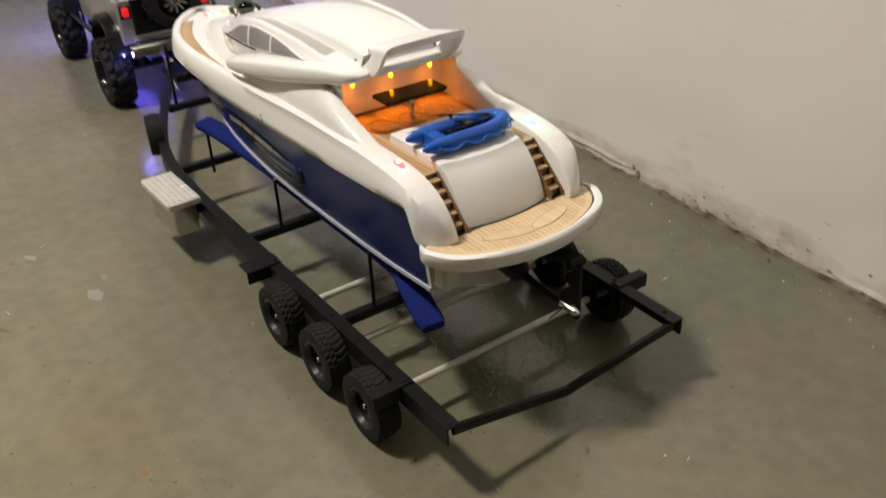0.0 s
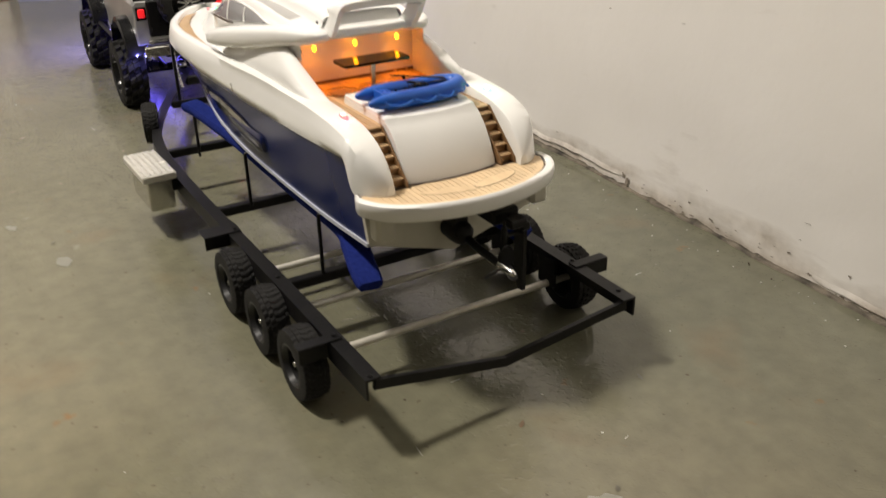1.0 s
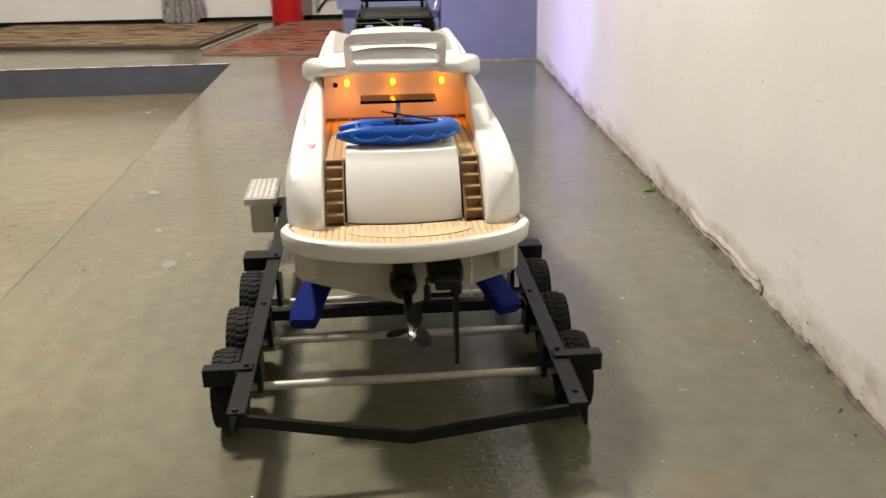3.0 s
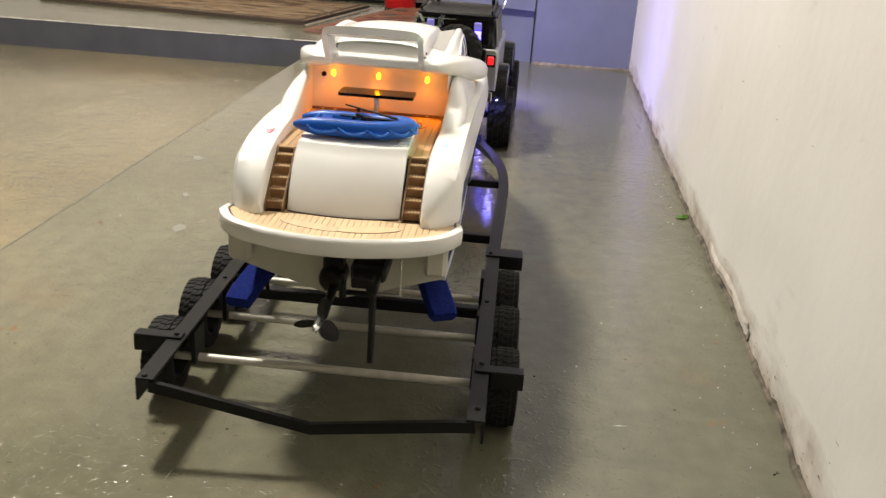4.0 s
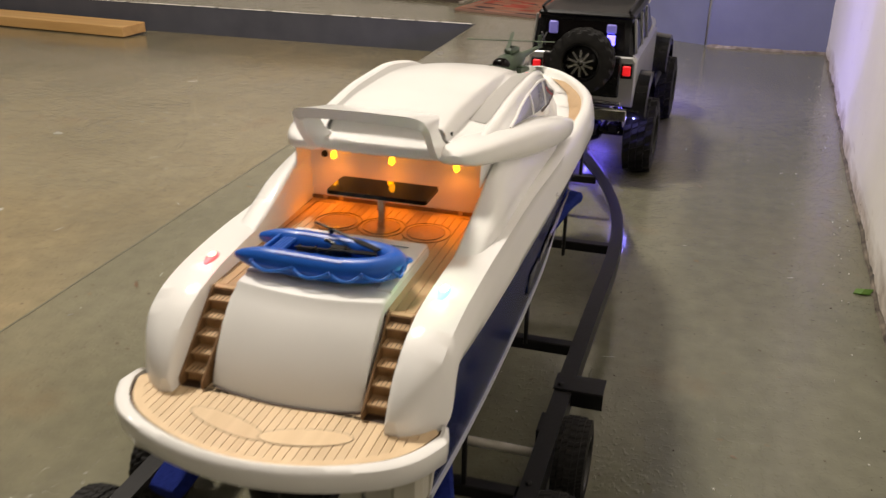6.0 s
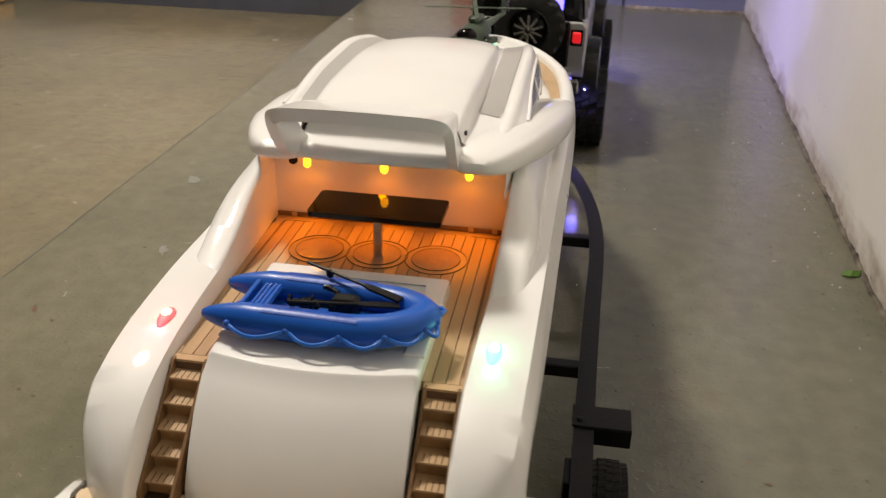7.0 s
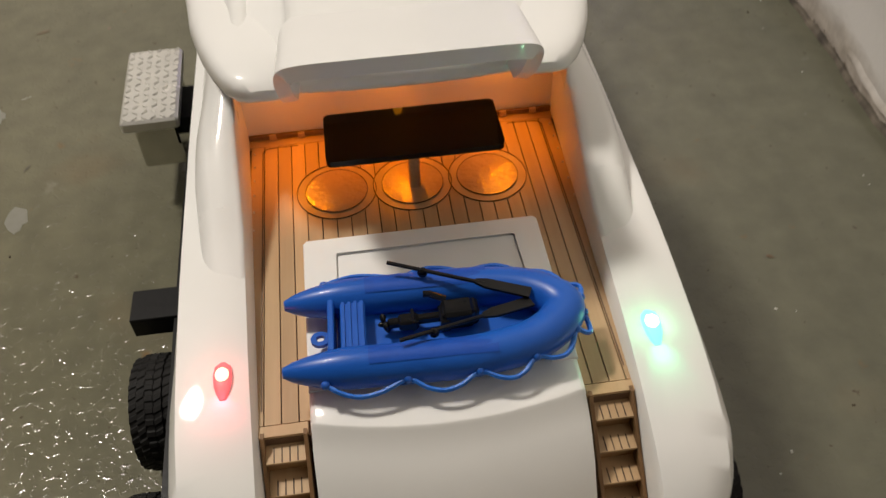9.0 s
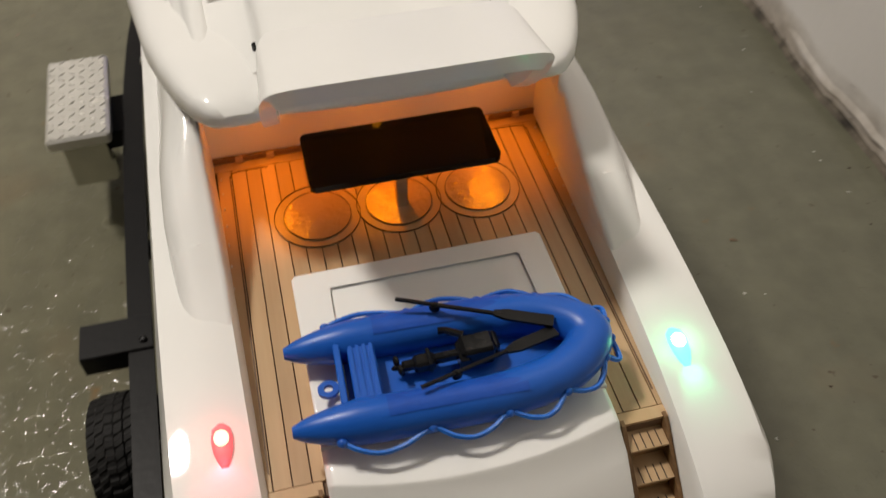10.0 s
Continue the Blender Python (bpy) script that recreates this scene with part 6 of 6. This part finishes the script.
    for s in (-1, 1):
        part("bar_bracket", boxes((s * 0.052 - 0.003, s * 0.052 + 0.003, 0.122, 0.130, 0.235, 0.249), bevel=0.0005), BLACK_STEEL, j)
        part("roof_rail", tube(smooth_line([(s * 0.060, -0.050, 0.2360), (s * 0.060, -0.046, 0.243), (s * 0.060, 0.10, 0.245), (s * 0.060, 0.110, 0.2360)]), 0.002, 8), BLACK_STEEL, j)
    for s in (-1, 1):
        bm = bmesh.new()
        lathe(bm, [(0.0005, 0.3735), (0.010, 0.3730), (0.012, 0.370)], 14, "y", Matrix.Translation((s * 0.045, 0, 0.148)))
        part("headlight", bm, BLUE_GLOW, j, "lit blue headlight", smooth=True)
        bm = bmesh.new()
        blob(bm, (s * 0.0800, -0.0610, 0.0945), 0.0012, 0.002, 0.0012, 8, 6)
        part("rear_led", bm, LED_BLUE, j, "bright blue-white LED over the rear tyre", smooth=True)
    part("front_bumper", boxes((-0.075, 0.075, 0.385, 0.398, 0.095, 0.115), bevel=0.002), BLACK_STEEL, j)
    return j


build_jeep()

# lamps that shine from the models
for x in (-0.0388, 0.0029, 0.0477):
    spot_lamp("amber_lamp_glow", (x, 0.2610, 0.2425), (x, 0.2590, 0.21), 0.011, (1.0, 0.24, 0.0), 165, 0.002)
    spot_lamp("amber_lamp_beam", (x, 0.2605, 0.2425), (x, 0.2500, 0.21), 0.088, (1.0, 0.27, 0.0), 84, 0.002)
point_lamp("green_lamp_light", (0.0757, 0.1430, 0.2235), 0.0035, (0.06, 1.0, 0.38), 0.003)
spot_lamp("green_lamp_beam", (0.0757, 0.1385, 0.2213), (0.0768, 0.1300, 0.2150), 0.013, (0.08, 1.0, 0.45), 66, 0.002)
point_lamp("red_lamp_light", (-0.0653, 0.1430, 0.2235), 0.005, (1.0, 0.08, 0.06), 0.003)
spot_lamp("red_lamp_beam", (-0.0653, 0.1385, 0.2213), (-0.0660, 0.1300, 0.2150), 0.012, (1.0, 0.05, 0.10), 110, 0.002)
for y in (1.08, 1.22, 1.35):
    point_lamp("blue_underglow_light", (0.028, y, 0.080), 0.12, (0.16, 0.12, 1.0), 0.025)
for x in (-0.025, 0.085):
    point_lamp("blue_headlight_light", (x, 1.490, 0.130), 2.2, (0.24, 0.20, 1.0), 0.008)
for x in (-0.0512, 0.1088):
    point_lamp("rear_led_light", (x, 0.9750, 0.0950), 0.075, (0.26, 0.24, 1.0), 0.003)


# ---- litter on the floor ----
def build_litter():
    random.seed(11)
    bm = bmesh.new()
    vs = [(-0.010, 0.0, 0.001), (-0.004, 0.006, 0.003), (0.006, 0.006, 0.002), (0.013, 0.001, 0.004), (0.006, -0.005, 0.001), (-0.004, -0.005, 0.002)]
    c = bm.verts.new((0.002, 0, 0.0055))
    ring = [bm.verts.new(p) for p in vs]
    low = [bm.verts.new((p[0], p[1], max(p[2] - 0.001, 0))) for p in vs]
    for i in range(6):
        bm.faces.new((c, ring[i], ring[(i + 1) % 6]))
        bm.faces.new((ring[i], low[i], low[(i + 1) % 6], ring[(i + 1) % 6]))
    ob = part("fallen_leaf", bm, LEAF, at=pose(0.392, 0.690, 0.0004, 0, 0, 20))
    tagged(ob, "small crumpled green leaf on the floor", "leaf")
    bits = bmesh.new()
    pale = bmesh.new()
    for k in range(420):
        x, y = random.uniform(-1.3, 0.36), random.uniform(-0.6, 1.9)
        r = random.choice((0.0003, 0.0004, 0.0006, 0.0009))
        b = bits if random.random() < 0.6 else pale
        z = low_floor(x, y)
        vs = box(b, -r, r, -r * random.uniform(0.4, 1), r * 0.7, 0, r * 0.7)
        bmesh.ops.transform(b, matrix=pose(x, y, z, 0, 0, random.uniform(0, 180)), verts=vs)
    for k in range(130):
        y = random.uniform(-0.5, 1.8)
        x = WALL_X(y) - 0.012 - abs(random.gauss(0, 0.025))
        r = random.choice((0.0003, 0.0005, 0.0008))
        vs = box(pale if k % 3 else bits, -r, r, -r, r * 0.7, 0, r)
        bmesh.ops.transform((pale if k % 3 else bits), matrix=pose(x, y, 0, 0, 0, random.uniform(0, 180)), verts=vs)
    tagged(part("floor_dirt", bits, DIRT), "dark specks of dirt on the floor", "dirt", kind="stuff")
    tagged(part("floor_grit", pale, CRUMB), "pale crumbs of plaster on the floor", "grit", kind="stuff")


build_litter()


def build_floor_marks():
    """Rusty smears, pale scratches and worn paint spots, each a thin irregular film on the floor."""
    random.seed(31)
    kinds = (("rust_smear", material("rusty_brown_smear", (0.17, 0.10, 0.05), 0.45, second=(0.11, 0.075, 0.045), scale=120), 70, (0.002, 0.010), (0.001, 0.003), "small rusty brown smears on the concrete"),
             ("pale_scratch", material("pale_scratch", (0.46, 0.45, 0.40), 0.5, second=(0.36, 0.35, 0.31), scale=150), 60, (0.002, 0.008), (0.0003, 0.0007), "short pale scratches in the floor paint"),
             ("worn_spot", material("worn_pale_paint", (0.28, 0.275, 0.235), 0.35, second=(0.235, 0.23, 0.19), scale=90), 14, (0.006, 0.016), (0.005, 0.011), "worn pale spots in the floor paint"),
             ("dark_smudge", material("dark_floor_smudge", (0.085, 0.075, 0.055), 0.35, second=(0.12, 0.11, 0.08), scale=80), 40, (0.002, 0.007), (0.001, 0.003), "dark smudges on the floor"))
    for name, mat, count, along, across, label in kinds:
        bm = bmesh.new()
        spots = [(random.uniform(-1.2, 0.35), random.uniform(-0.7, 1.9)) for k in range(count)]
        if name == "worn_spot":
            spots[:3] = [(-0.31, 0.60), (-0.36, 0.79), (-0.27, 0.47)]
        for x, y in spots:
            if EDGE_X - 0.015 < x < EDGE_X + 0.005:
                continue
            a, b, turn = random.uniform(*along), random.uniform(*across), random.uniform(0, math.pi)
            ring = []
            for q in range(12):
                t = 2 * math.pi * q / 12
                r = random.uniform(0.55, 1.15)
                u, v = a * r * math.cos(t), b * r * math.sin(t)
                ring.append((x + u * math.cos(turn) - v * math.sin(turn), y + u * math.sin(turn) + v * math.cos(turn)))
            bm.faces.new([bm.verts.new((px, py, low_floor(px, py) + 0.0004)) for px, py in ring])
        tagged(part(name, bm, mat), label, "floor mark", kind="stuff")


build_floor_marks()
